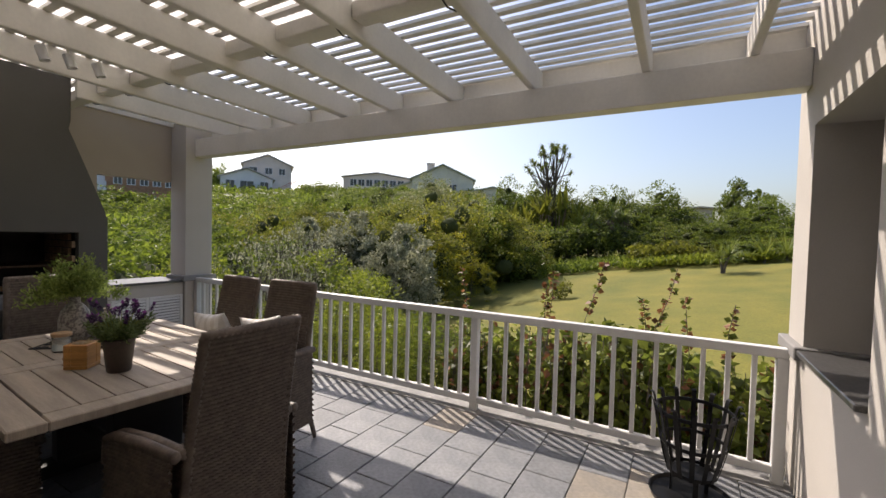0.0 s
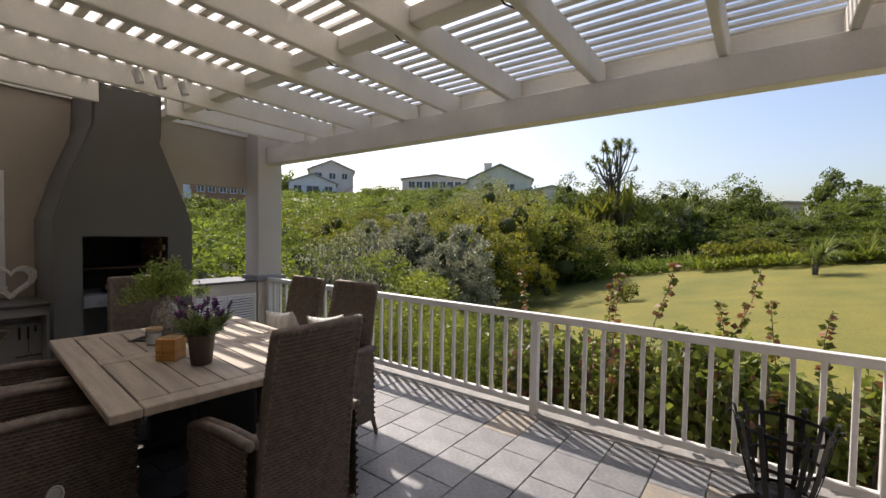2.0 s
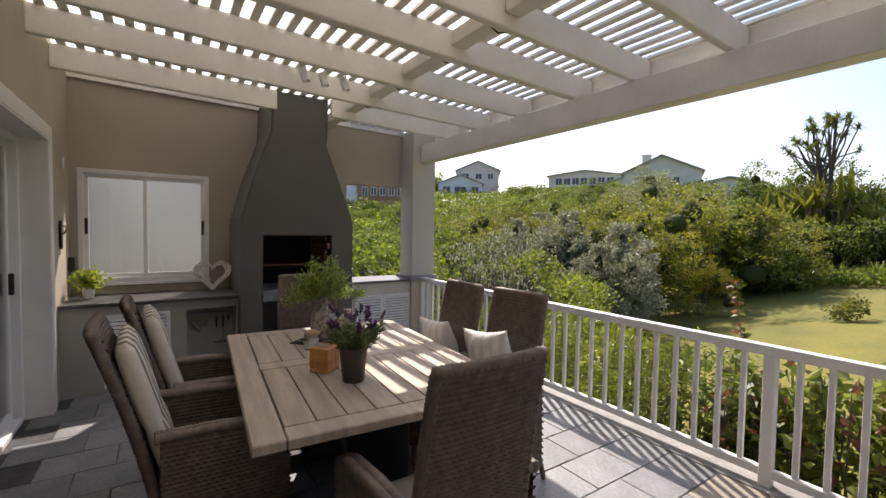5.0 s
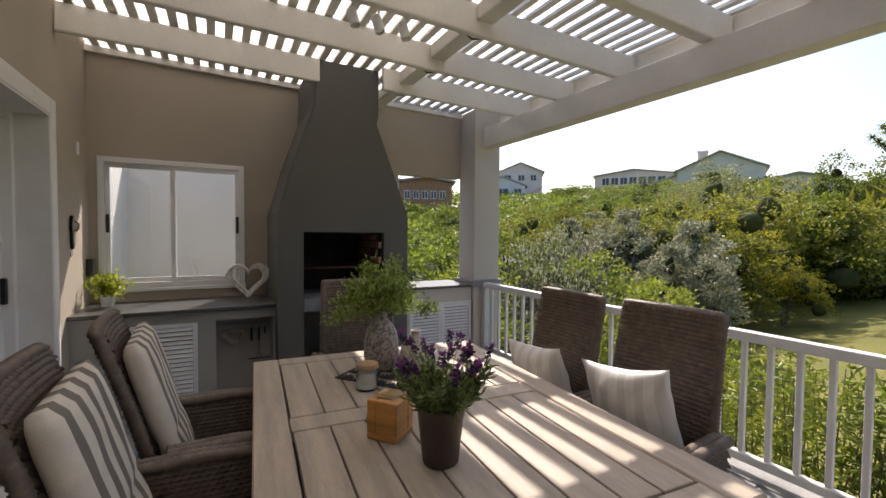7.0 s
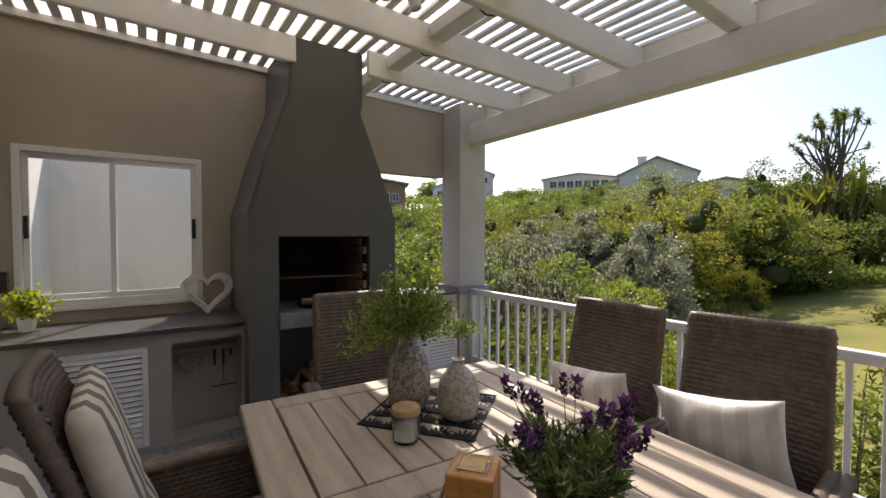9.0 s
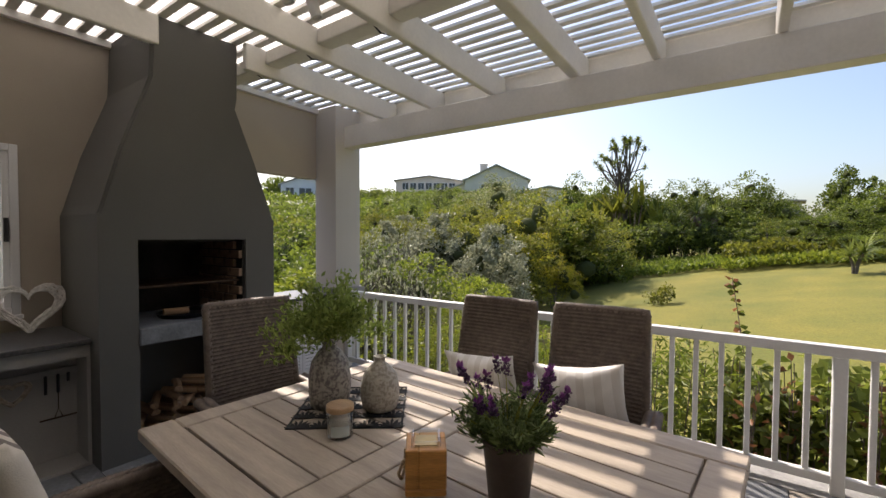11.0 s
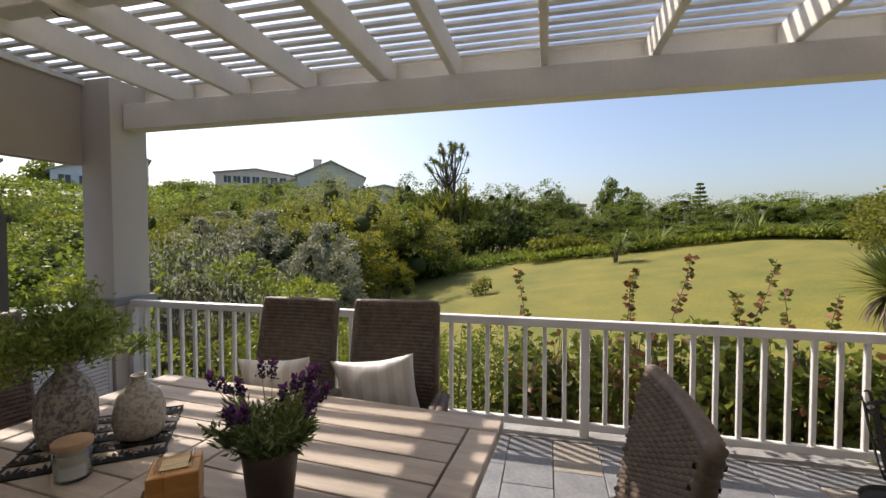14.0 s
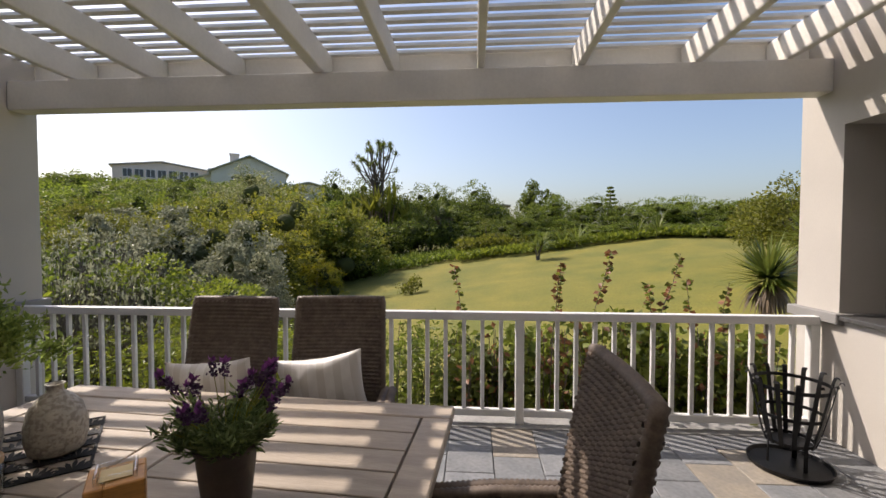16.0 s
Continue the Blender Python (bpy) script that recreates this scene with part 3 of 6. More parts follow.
for k, (x, y, h) in enumerate(((-4.9, 33.0, 4.6), (-4.1, 33.6, 5.2), (-2.6, 33.0, 4.2), (-5.8, 33.6, 4.4), (-2.0, 34.2, 4.8))):
    sword_plant("cabbage_palm", "slim tree with a drooping spiky head", (x, y, ground_at(x, y)), h * 0.8, 2, 70, 1.2, 0.10, 0.9, 90 + k, True, category="tree")
pine = thing("pine_tree", "distant tiered conifer on the skyline", "tree", Matrix.Translation((19.0, 58.5, 2.0)))
bm = bmesh.new()
tube(bm, [(0, 0, -1.5), (0, 0, 6.3)], [0.18, 0.04], 6)
part("trunk", bm, bark, pine)
pv, pd = [], []
for i in range(1300):
    h = g.uniform(1.0, 6.2)
    h = round(h / 0.55) * 0.55 + g.gauss(0, 0.06)
    a, q = g.uniform(0, 6.28), (6.4 - h) * 0.24 * math.sqrt(g.uniform(0.05, 1))
    pv.append((math.cos(a) * q, math.sin(a) * q, h)), pd.append((math.cos(a), math.sin(a), 0.35))
f = new("foliage", leaf_mesh("foliage", np.array(pv), np.array(pd), 0.4, leaf_dark))
f.parent = pine
# small shrub and saplings that stand on the lawn
plant(shrub("small_shrub", "small leafy shrub standing alone on the lawn", leaf_olive, 500, 0.2, 5, 14, core=False), [(-3.4, 16.8, -0.55, 0.32)], 13)
for x, y, h in ((0.55, 28.5, 2.3), (-11.3, 21.5, 2.2)):
    ob = thing("sapling", "thin young tree with sparse leaves", "tree", Matrix.Translation((x, y, ground_at(x, y))))
    bm = bmesh.new()
    tube(bm, [(0, 0, -0.1), (0.05, 0, h * 0.5), (0.02, 0.03, h)], [0.05, 0.035, 0.01], 6)
    part("trunk", bm, bark, ob)
    pp = rng.normal(size=(260, 3)) * [0.35, 0.35, 0.4] + [0, 0, h * 0.95]
    f = new("foliage", leaf_mesh("foliage", pp, rng.normal(size=pp.shape), 0.10, leaf_olive))
    f.parent = ob


# ---- ground cover and the far hillside ----
def scrub(name, label, n, where, leaf, lift, material):
    """Uncountable leaves over a stretch of ground; where gives x, y and how far it stands up."""
    p, d = [], []
    while len(p) < n:
        q = where()
        if q:
            x, y, h = q
            p.append((x, y, ground_at(x, y) + h * rng.uniform(0.2, 1.0)))
            d.append((rng.normal() * 0.7, rng.normal() * 0.7, lift))
    ob = new(name, leaf_mesh(name, np.array(p), np.array(d), leaf, material, 0.6))
    return tagged(ob, label, "plants", kind="stuff")


def border():
    x = rng.uniform(-1.5, 19)
    y = 26.3 - 0.16 * max(0, x - 8) + rng.uniform(-1, 2.4) + 0.8 * noise.noise(Vector((x * 0.5, 0, 0)))
    return x, y, 0.5


def border_west():
    x, y = rng.uniform(-9.5, -1.5), rng.uniform(22.5, 31)
    edge = 23.0 + 0.45 * (x + 9) + 0.7 * noise.noise(Vector((x * 0.6, 3, 0)))
    return (x, y, 0.45) if y > edge else None


def slope_east():
    x, y = rng.uniform(-1.5, 7), rng.uniform(27, 34)
    return x, y, 1.0 + 0.7 * noise.noise(Vector((x * 0.5, y * 0.5, 1)))


def hillside():
    a, q = rng.uniform(0.05, 1.0), rng.uniform(26, 95)
    x, y = -0.3 - math.cos(a + 0.18) * q, -3 + math.sin(a + 0.18) * q
    h = 1.1 + 1.8 * max(-0.4, noise.noise(Vector((x * 0.16, y * 0.16, 0)))) + 1.0 * noise.noise(Vector((x * 0.5, y * 0.5, 5)))
    return x, y, max(0.4, h)


scrub("border_plants", "bright green ground cover along the lawn's edge", 9000, border, 0.28, 0.9, leaf_lime)
scrub("border_plants", "green ground cover in the planted border", 7000, border_west, 0.25, 0.9, leaf_green)
scrub("slope_scrub", "light green low scrub on the slope", 9000, slope_east, 0.3, 0.7, leaf_olive)
scrub("hillside_scrub", "dense green coastal scrub on the hillside", 90000, hillside, 0.5, 0.35, leaf_green)
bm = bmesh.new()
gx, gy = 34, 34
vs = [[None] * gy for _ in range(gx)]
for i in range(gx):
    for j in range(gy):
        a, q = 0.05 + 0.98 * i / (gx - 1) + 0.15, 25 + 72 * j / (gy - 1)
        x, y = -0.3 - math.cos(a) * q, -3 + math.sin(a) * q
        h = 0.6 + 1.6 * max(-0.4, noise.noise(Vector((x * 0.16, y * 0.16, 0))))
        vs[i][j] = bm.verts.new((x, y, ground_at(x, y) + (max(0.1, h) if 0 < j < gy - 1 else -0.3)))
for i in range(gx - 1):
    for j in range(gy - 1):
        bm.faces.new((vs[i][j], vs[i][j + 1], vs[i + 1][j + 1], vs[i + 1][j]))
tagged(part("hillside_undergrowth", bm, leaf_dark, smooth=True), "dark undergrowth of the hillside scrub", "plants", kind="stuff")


# ---- plants against the terrace ----
def near_plants(name, label, x0, x1, y0, y1, z0, top, n, leaf, material, width, bare=0.25, group="plants against the railing"):
    ob = thing(name, label, "shrub", Matrix.Translation(((x0 + x1) / 2, (y0 + y1) / 2, ground_at((x0 + x1) / 2, (y0 + y1) / 2))), group)
    ox, oy, oz = ob.matrix_world.translation
    bm = bmesh.new()
    p, d = [], []
    g = random.Random(int(x0 * 10) + 77)
    count = max(14, int((x1 - x0) * 26))
    for i in range(count):
        x, y = g.uniform(x0, x1), g.uniform(y0, y1)
        t = top * g.uniform(0.55, 1.0) if top > 0 else top - g.uniform(0, 0.4)
        b = Vector((x - ox + g.gauss(0, 0.1), y - oy + g.gauss(0, 0.1), -0.1))
        e = Vector((x - ox, y - oy, t - oz))
        m = (b + e) / 2 + Vector((g.gauss(0, 0.1), g.gauss(0, 0.1), 0))
        tube(bm, [b, m, e], [0.012, 0.008, 0.003], 4)
        for k in range(n // count):
            s = math.sqrt(g.uniform(0.15, 1))
            q = b.lerp(m, s * 2) if s < 0.5 else m.lerp(e, s * 2 - 1)
            r = 0.14 * (1.15 - 0.7 * s)
            p.append(q + Vector((g.gauss(0, r), g.gauss(0, r), g.gauss(0, r))))
            d.append((g.gauss(0, 1), g.gauss(-0.3, 1), g.gauss(0.2, 0.7)))
    tagged(part("woody_base", bm, bark, ob), kind="stuff")
    f = new("foliage", leaf_mesh("foliage", np.array([tuple(q) for q in p]), np.array(d), leaf, material, width))
    f.parent = ob
    return ob


for k in range(4):
    a = -4.0 + 0.9 * k
    near_plants("terrace_shrub", "light green narrow-leaved shrub behind the railing", a, a + 0.95, 0.45, 1.5, 0, 0.50 + 0.06 * (k % 2), 3600, 0.085, leaf_lime if k < 3 else leaf_green, 0.26)
for k in range(5):
    a = -0.55 + 0.56 * k
    near_plants("terrace_creeper", "broad-leaved green and bronze creeper behind the railing", a, a + 0.62, 0.38, 1.15, 0, (0.42, 0.6, 0.72, 0.66, 0.55)[k], 1900, 0.095, leaf_vine, 0.8)
    near_plants("creeper_shoots", "bronze young leaves of the creeper behind the railing", a, a + 0.6, 0.36, 1.0, 0, (0.55, 0.7, 0.75, 0.7, 0.6)[k], 180, 0.075, leaf_red, 0.75)
for k, (x, y, h, lean) in enumerate(((-0.25, 0.8, 1.16, -0.18), (0.65, 0.75, 1.30, 0.14), (0.45, 0.8, 1.18, 0.0), (1.15, 0.7, 1.28, 0.22), (1.32, 0.75, 1.0, -0.08), (1.62, 0.7, 1.05, 0.0), (1.88, 0.7, 1.02, 0.05), (0.25, 0.7, 1.08, 0.1))):
    ob = thing("creeper_sprig", "upright creeper sprig with small bronze-green leaves", "plant", Matrix.Translation((x, y, ground_at(x, y))), "creeper sprigs")
    bm = bmesh.new()
    z0 = ground_at(x, y)
    gg = random.Random(k)
    wave = gg.uniform(0, 6.28)
    pts = [Vector((1.5 * lean * s ** 3 + 0.05 * s * math.sin(7 * s + wave) + gg.gauss(0, 0.01), 0.04 * s * math.sin(6 * s + 2 * wave), s * (h - z0))) for s in [i / 12 for i in range(13)]]
    pts[0].z = -0.05
    tube(bm, pts, [0.008 - 0.0055 * i / 12 for i in range(13)], 4)
    part("stem", bm, bark, ob)
    for material, lo in ((leaf_vine, 0.55), (leaf_red, 0.84)):
        p, d = [], []
        for i in range(64 if lo < 0.6 else 26):
            s = gg.uniform(lo, 1.0)
            q = pts[min(11, int(s * 12))].lerp(pts[min(12, int(s * 12) + 1)], s * 12 % 1)
            a = gg.uniform(0, 6.28)
            p.append(tuple(q)), d.append((math.cos(a), math.sin(a), gg.uniform(-0.4, 0.5)))
        f = new("leaves", leaf_mesh("leaves", np.array(p), np.array(d), 0.058, material, 0.85))
        f.parent = ob


# ---- houses on the hill ----
# Cream, pink and roof colours are lightened to paint in the distance haze.
house_cream = mat("hazed_cream_house_wall", (0.80, 0.76, 0.62), 0.9, vary=0.06, scale=0.6)
house_white = mat("white_house_wall", (0.80, 0.80, 0.80), 0.9, vary=0.05, scale=0.6)
house_pink = mat("hazed_pink_house_wall", (0.74, 0.66, 0.60), 0.9, vary=0.06, scale=0.6)
house_brick = mat("red_brick_wall", (0.46, 0.25, 0.14), 0.9, vary=0.15, scale=3)
roof_green = mat("hazed_green_roof", (0.46, 0.47, 0.37), 0.7, vary=0.1, scale=1)
roof_grey = mat("hazed_grey_tile_roof", (0.44, 0.42, 0.40), 0.8, vary=0.12, scale=2)
pane_dark = mat("dark_window_glass", (0.05, 0.055, 0.06), 0.08, vary=0.05, bump=0)
awning_red = mat("red_awning", (0.5, 0.14, 0.13), 0.8, vary=0.05)


def house(name, label, at, yaw, w, dp, h, rise, wall, roof, windows, chimney=None, over=0.5, foot=6.0):
    """Walls w by dp by h, a gabled roof that rises along x, windows (x, z, width, height) in the front."""
    ob = thing(name, label, "house", pose(*at, rz=yaw))
    bm = bmesh.new()
    box(bm, -w / 2, 0, -foot, w / 2, dp, h)
    pts = [bm.verts.new(p) for p in ((-w / 2, 0.02, h), (w / 2, 0.02, h), (0, 0.02, h + rise), (-w / 2, dp, h), (w / 2, dp, h), (0, dp, h + rise))]
    bm.faces.new((pts[0], pts[1], pts[2])), bm.faces.new((pts[4], pts[3], pts[5]))
    part("wall", bm, wall, ob)
    bm = bmesh.new()
    k = rise / (w / 2)
    for s in (-1, 1):
        a = [Vector((s * (w / 2 + over), y, h - k * over)) for y in (-over, dp + over)] + [Vector((0, y, h + rise)) for y in (dp + over, -over)]
        lo, hi = [bm.verts.new(p + Vector((0, 0, 0.03))) for p in a], [bm.verts.new(p + Vector((0, 0, 0.28))) for p in a]
        bm.faces.new(lo), bm.faces.new(hi[::-1])
        for i in range(4):
            bm.faces.new((lo[i], hi[i], hi[(i + 1) % 4], lo[(i + 1) % 4]))
    r = part("roof", bm, roof, ob)
    if chimney:
        x, z = chimney
        part("chimney", boxes((x - 0.75, 2.0, z - 2.5, x + 0.75, 3.2, z), (x - 0.85, 1.9, z, x + 0.85, 3.3, z + 0.25)), house_pink, r)
    for x, z, ww, hh in windows:
        win = part("window", boxes((x - ww / 2 - 0.08, -0.06, z - 0.08, x + ww / 2 + 0.08, 0.0, z), (x - ww / 2 - 0.08, -0.06, z + hh, x + ww / 2 + 0.08, 0.0, z + hh + 0.08),
                                   (x - ww / 2 - 0.08, -0.06, z, x - ww / 2, 0.0, z + hh), (x + ww / 2, -0.06, z, x + ww / 2 + 0.08, 0.0, z + hh), (x - 0.04, -0.05, z, x + 0.04, 0.0, z + hh)), house_white, ob)
        part("pane", boxes((x - ww / 2, -0.02, z, x + ww / 2, 0.01, z + hh)), pane_dark, win)
    return ob


house("cream_house", "cream house with a green gabled roof and chimney", (-41.5, 72.5, 8.3), 28, 12.6, 12, 4.6, 2.9, house_cream, roof_green, [(-2.2, 2.6, 1.6, 1.2), (2.0, 2.4, 1.8, 1.2)], (-2.6, 8.0))
house("cream_wing", "low cream wing with a green roof beside the house", (-49.5, 73.5, 8.3), 28, 7, 9, 3.4, 1.1, house_cream, roof_green, [(0, 1.6, 2.0, 1.2)])
house("cream_garage", "low outbuilding with a green roof", (-31.6, 75.5, 7.2), 28, 9, 8, 3.0, 1.0, house_cream, roof_green, [])
h = house("long_house", "long grey-roofed house with a row of dark windows", (-67.0, 83.5, 12.0), 36, 17, 10, 3.7, 1.2, house_pink, roof_grey, [(-6 + 2.0 * i, 1.6, 1.5, 1.6) for i in range(7)])
part("end_wall", boxes((8.6, -0.6, -4, 9.4, 3, 4.4)), house_white, h)
h = house("pink_house", "pink two-storey house with a grey roof on the hilltop", (-79.8, 60.5, 12.0), 52, 10, 9, 4.2, 2.1, house_pink, roof_grey, [(-3, 2.2, 1.6, 1.3), (0.2, 2.2, 1.4, 1.3), (3, 2.2, 1.2, 1.3), (-2, 0.0, 2.4, 1.4)])
h = house("white_house", "white house with a verandah and grey roof", (-74.5, 51.5, 8.6), 56, 9.5, 8, 3.3, 1.9, house_white, roof_grey, [(-3, 1.2, 1.5, 1.5), (0, 1.0, 2.4, 1.7), (3.2, 1.2, 1.5, 1.5)])
for x in (-4.4, -1.6, 1.6, 4.4):
    part("verandah_post", boxes((x - 0.2, -1.8, -3, x + 0.2, -1.4, 3.1)), house_white, h)
part("verandah_deck", boxes((-5, -2.0, -0.6, 5, -0.02, 0.2)), house_white, h)
bm = bmesh.new()
for k in range(2):
    box(bm, 0, 0, 0, 5.2, 0.35, 0.08, m=pose(4.2 + 0.6 * k, -2.5 - 0.6 * k, 0.4, 0, -32, 0))
part("awning", bm, awning_red, h, "red and white striped awning")
h = house("brick_house", "red brick apartment house with white windows", (-54.3, 23.4, 3.6), 66, 7.5, 8, 5.2, 0.6, house_brick, roof_grey, [(-2.6 + 1.25 * i, z, 0.7, 1.0) for i in range(5) for z in (0.5, 2.9)])
h = house("white_block", "white modern house with a glazed balcony", (-57.0, 18.2, 3.6), 68, 4.2, 8, 5.4, 0.3, house_white, house_white, [(-0.4, 2.6, 2.2, 1.7), (0, 0.2, 2.4, 1.5)])
part("balcony", boxes((-2.3, -1.6, 1.9, 2.2, -0.05, 2.3), (-2.3, -1.6, 2.3, 2.2, -1.5, 3.0)), house_white, h)
house("grey_building", "low flat grey building on the skyline", (4.2, 78.5, 4.5), -4, 4, 5, 2.4, 0.2, roof_grey, roof_grey, [])


# ---- roof sheets over the house half, ledgers, noggings ----
def sheet(name, color, through):
    m = bpy.data.materials.new(name)
    m.use_nodes = True
    nt = m.node_tree
    out = nt.nodes["Material Output"]
    tr, df, mx = nt.nodes.new("ShaderNodeBsdfTranslucent"), nt.nodes.new("ShaderNodeBsdfDiffuse"), nt.nodes.new("ShaderNodeMixShader")
    no, rp = nt.nodes.new("ShaderNodeTexNoise"), nt.nodes.new("ShaderNodeValToRGB")
    no.inputs["Scale"].default_value = 5
    rp.color_ramp.elements[0].color, rp.color_ramp.elements[1].color = (*(Vector(color) * 0.8), 1), (*color, 1)
    nt.links.new(no.outputs["Fac"], rp.inputs[0])
    nt.links.new(rp.outputs[0], tr.inputs["Color"]), nt.links.new(rp.outputs[0], df.inputs["Color"])
    mx.inputs[0].default_value = through
    nt.links.new(df.outputs[0], mx.inputs[1]), nt.links.new(tr.outputs[0], mx.inputs[2]), nt.links.new(mx.outputs[0], out.inputs["Surface"])
    return m


milky = sheet("milky_roof_sheet", (0.92, 0.885, 0.82), 0.9)
bm = bmesh.new()
for xa, xb, ya, yb in ((XW - 0.3, XR + 0.3, YH - 0.2, -1.19),):
    rows = []
    for k in range(int((xb - xa) / 0.019) + 1):
        x = xa + 0.019 * k
        z = 0.238 + 0.008 * math.sin(2 * math.pi * x / 0.076)
        rows.append([bm.verts.new((x, y, under(y) + z)) for y in (ya, yb)])
    for a, b in zip(rows, rows[1:]):
        bm.faces.new((a[0], a[1], b[1], b[0]))
setting("roof_sheet", bm, milky, "milky corrugated roof sheet over the slats", "roof", smooth=True)
bm = boxes((XW, YH, 0, XW + 0.045, -0.15, 0.05))
for v in bm.verts:
    v.co.z += under(v.co.y) + 0.15
setting("trim_wall_plate", bm, white_wood, "cream timber plate along the wall top", "trim")
cable_mat = mat("black_cable", (0.02, 0.02, 0.02), 0.5, vary=0.05, bump=0)
ends = RAFTERS + [XR]
for a, b in zip([XW] + ends, ends):
    zz = under(-1.28)
    bm = bmesh.new()
    box(bm, a + 0.03, -1.345, zz + 0.085, b - 0.03, -1.215, zz + 0.19, bevel=0.010)
    nog = tagged(part("nogging", bm, white_wood), "cream boxed nogging between two rafters", "nogging", "noggings", "structure")
    if b < 1.5:
        bm = bmesh.new()
        tube(bm, [(b - 0.05, -1.34, zz + 0.09), (b - 0.06, -1.37, zz + 0.03), (b - 0.045, -1.33, zz + 0.0), (b - 0.04, -1.24, zz + 0.02), (b - 0.04, -1.21, zz + 0.07)], 0.006, 5)
        part("cable", bm, cable_mat, nog, "short black cable loop")

bm = boxes((XW, 0.20, 0.0, XR, 0.222, 0.2))
for v in bm.verts:
    v.co.z += 2.69
setting("trim_fascia", bm, white_wood, "cream fascia board behind the rafter ends", "trim")

# ---- sliding house door ----
door = thing("door_1", "white aluminium sliding glass door, closed", "door", kind="structure")


def thin_glass(name, tint):
    """A clear pane: light goes straight through, and it mirrors more at a slant."""
    m = bpy.data.materials.new(name)
    m.use_nodes = True
    nt = m.node_tree
    t, g, f, mx = nt.nodes.new("ShaderNodeBsdfTransparent"), nt.nodes.new("ShaderNodeBsdfGlossy"), nt.nodes.new("ShaderNodeLayerWeight"), nt.nodes.new("ShaderNodeMixShader")
    t.inputs["Color"].default_value = (*tint, 1)
    g.inputs["Roughness"].default_value = 0.01
    f.inputs["Blend"].default_value = 0.5
    pw, ad = nt.nodes.new("ShaderNodeMath"), nt.nodes.new("ShaderNodeMath")
    pw.operation, ad.operation = "POWER", "ADD"
    pw.inputs[1].default_value, ad.inputs[1].default_value = 4.0, 0.07
    nt.links.new(f.outputs["Facing"], pw.inputs[0]), nt.links.new(pw.outputs[0], ad.inputs[0]), nt.links.new(ad.outputs[0], mx.inputs[0])
    nt.links.new(t.outputs[0], mx.inputs[1]), nt.links.new(g.outputs[0], mx.inputs[2])
    nt.links.new(mx.outputs[0], nt.nodes["Material Output"].inputs["Surface"])
    return m


glass = thin_glass("window_glass", (0.93, 0.95, 0.95))
part("architrave", boxes((DOOR0 - 0.10, YH, 0, DOOR0, YH + 0.025, DOORH + 0.11), (DOOR0, YH, DOORH, DOOR1, YH + 0.025, DOORH + 0.11), (DOOR1, YH, 0, DOOR1 + 0.1, YH + 0.025, DOORH + 0.11), bevel=0.004), white_rail, door)
part("jamb_lining", boxes((DOOR0, YH - 0.15, 0, DOOR0 + 0.012, YH + 0.02, DOORH - 0.012), (DOOR1 - 0.012, YH - 0.15, 0, DOOR1, YH + 0.02, DOORH - 0.012), (DOOR0, YH - 0.15, DOORH - 0.012, DOOR1, YH + 0.02, DOORH)), white_rail, door)
yd = YH - 0.2
part("door_frame", boxes((DOOR0, yd - 0.05, 0, DOOR0 + 0.05, yd + 0.05, DOORH), (DOOR1 - 0.05, yd - 0.05, 0, DOOR1, yd + 0.05, DOORH), (DOOR0 + 0.05, yd - 0.05, DOORH - 0.05, DOOR1 - 0.05, yd + 0.05, DOORH), (DOOR0 + 0.05, yd - 0.05, -0.008, DOOR1 - 0.05, yd + 0.05, 0.03), bevel=0.003), white_alu, door)
mid = (DOOR0 + DOOR1) / 2
for k, (a, b) in enumerate(((DOOR0 + 0.05, mid + 0.03), (mid - 0.03, DOOR1 - 0.05))):
    y = yd - 0.02 + 0.04 * k
    leaf = part("door_leaf", boxes((a, y - 0.015, 0.03, a + 0.06, y + 0.015, DOORH - 0.05), (b - 0.06, y - 0.015, 0.03, b, y + 0.015, DOORH - 0.05), (a + 0.06, y - 0.015, 0.03, b - 0.06, y + 0.015, 0.10), (a + 0.06, y - 0.015, DOORH - 0.11, b - 0.06, y + 0.015, DOORH - 0.05), bevel=0.002), white_alu, door)
    part("pane", boxes((a + 0.06, y - 0.003, 0.10, b - 0.06, y + 0.003, DOORH - 0.11)), glass, leaf)
    part("door_handle", boxes((a + 0.015, y + 0.015, 0.98, a + 0.04, y + 0.045, 1.14), bevel=0.005), black_metal, leaf)
setting("room_shell", boxes((DOOR0 - 1.2, -7.2, -0.05, DOOR1 + 2, YH - 0.31, 0.0), (DOOR0 - 1.2, -7.3, 0, DOOR1 + 2, -7.2, 2.8), (DOOR0 - 1.3, -7.2, 0, DOOR0 - 1.2, YH - 0.31, 2.8), (DOOR1 + 2, -7.2, 0, DOOR1 + 2.1, YH - 0.31, 2.8), (DOOR0 - 1.2, -7.2, 2.8, DOOR1 + 2, YH - 0.31, 2.9)), plaster_light, "plain pale room behind the glass door", "room")

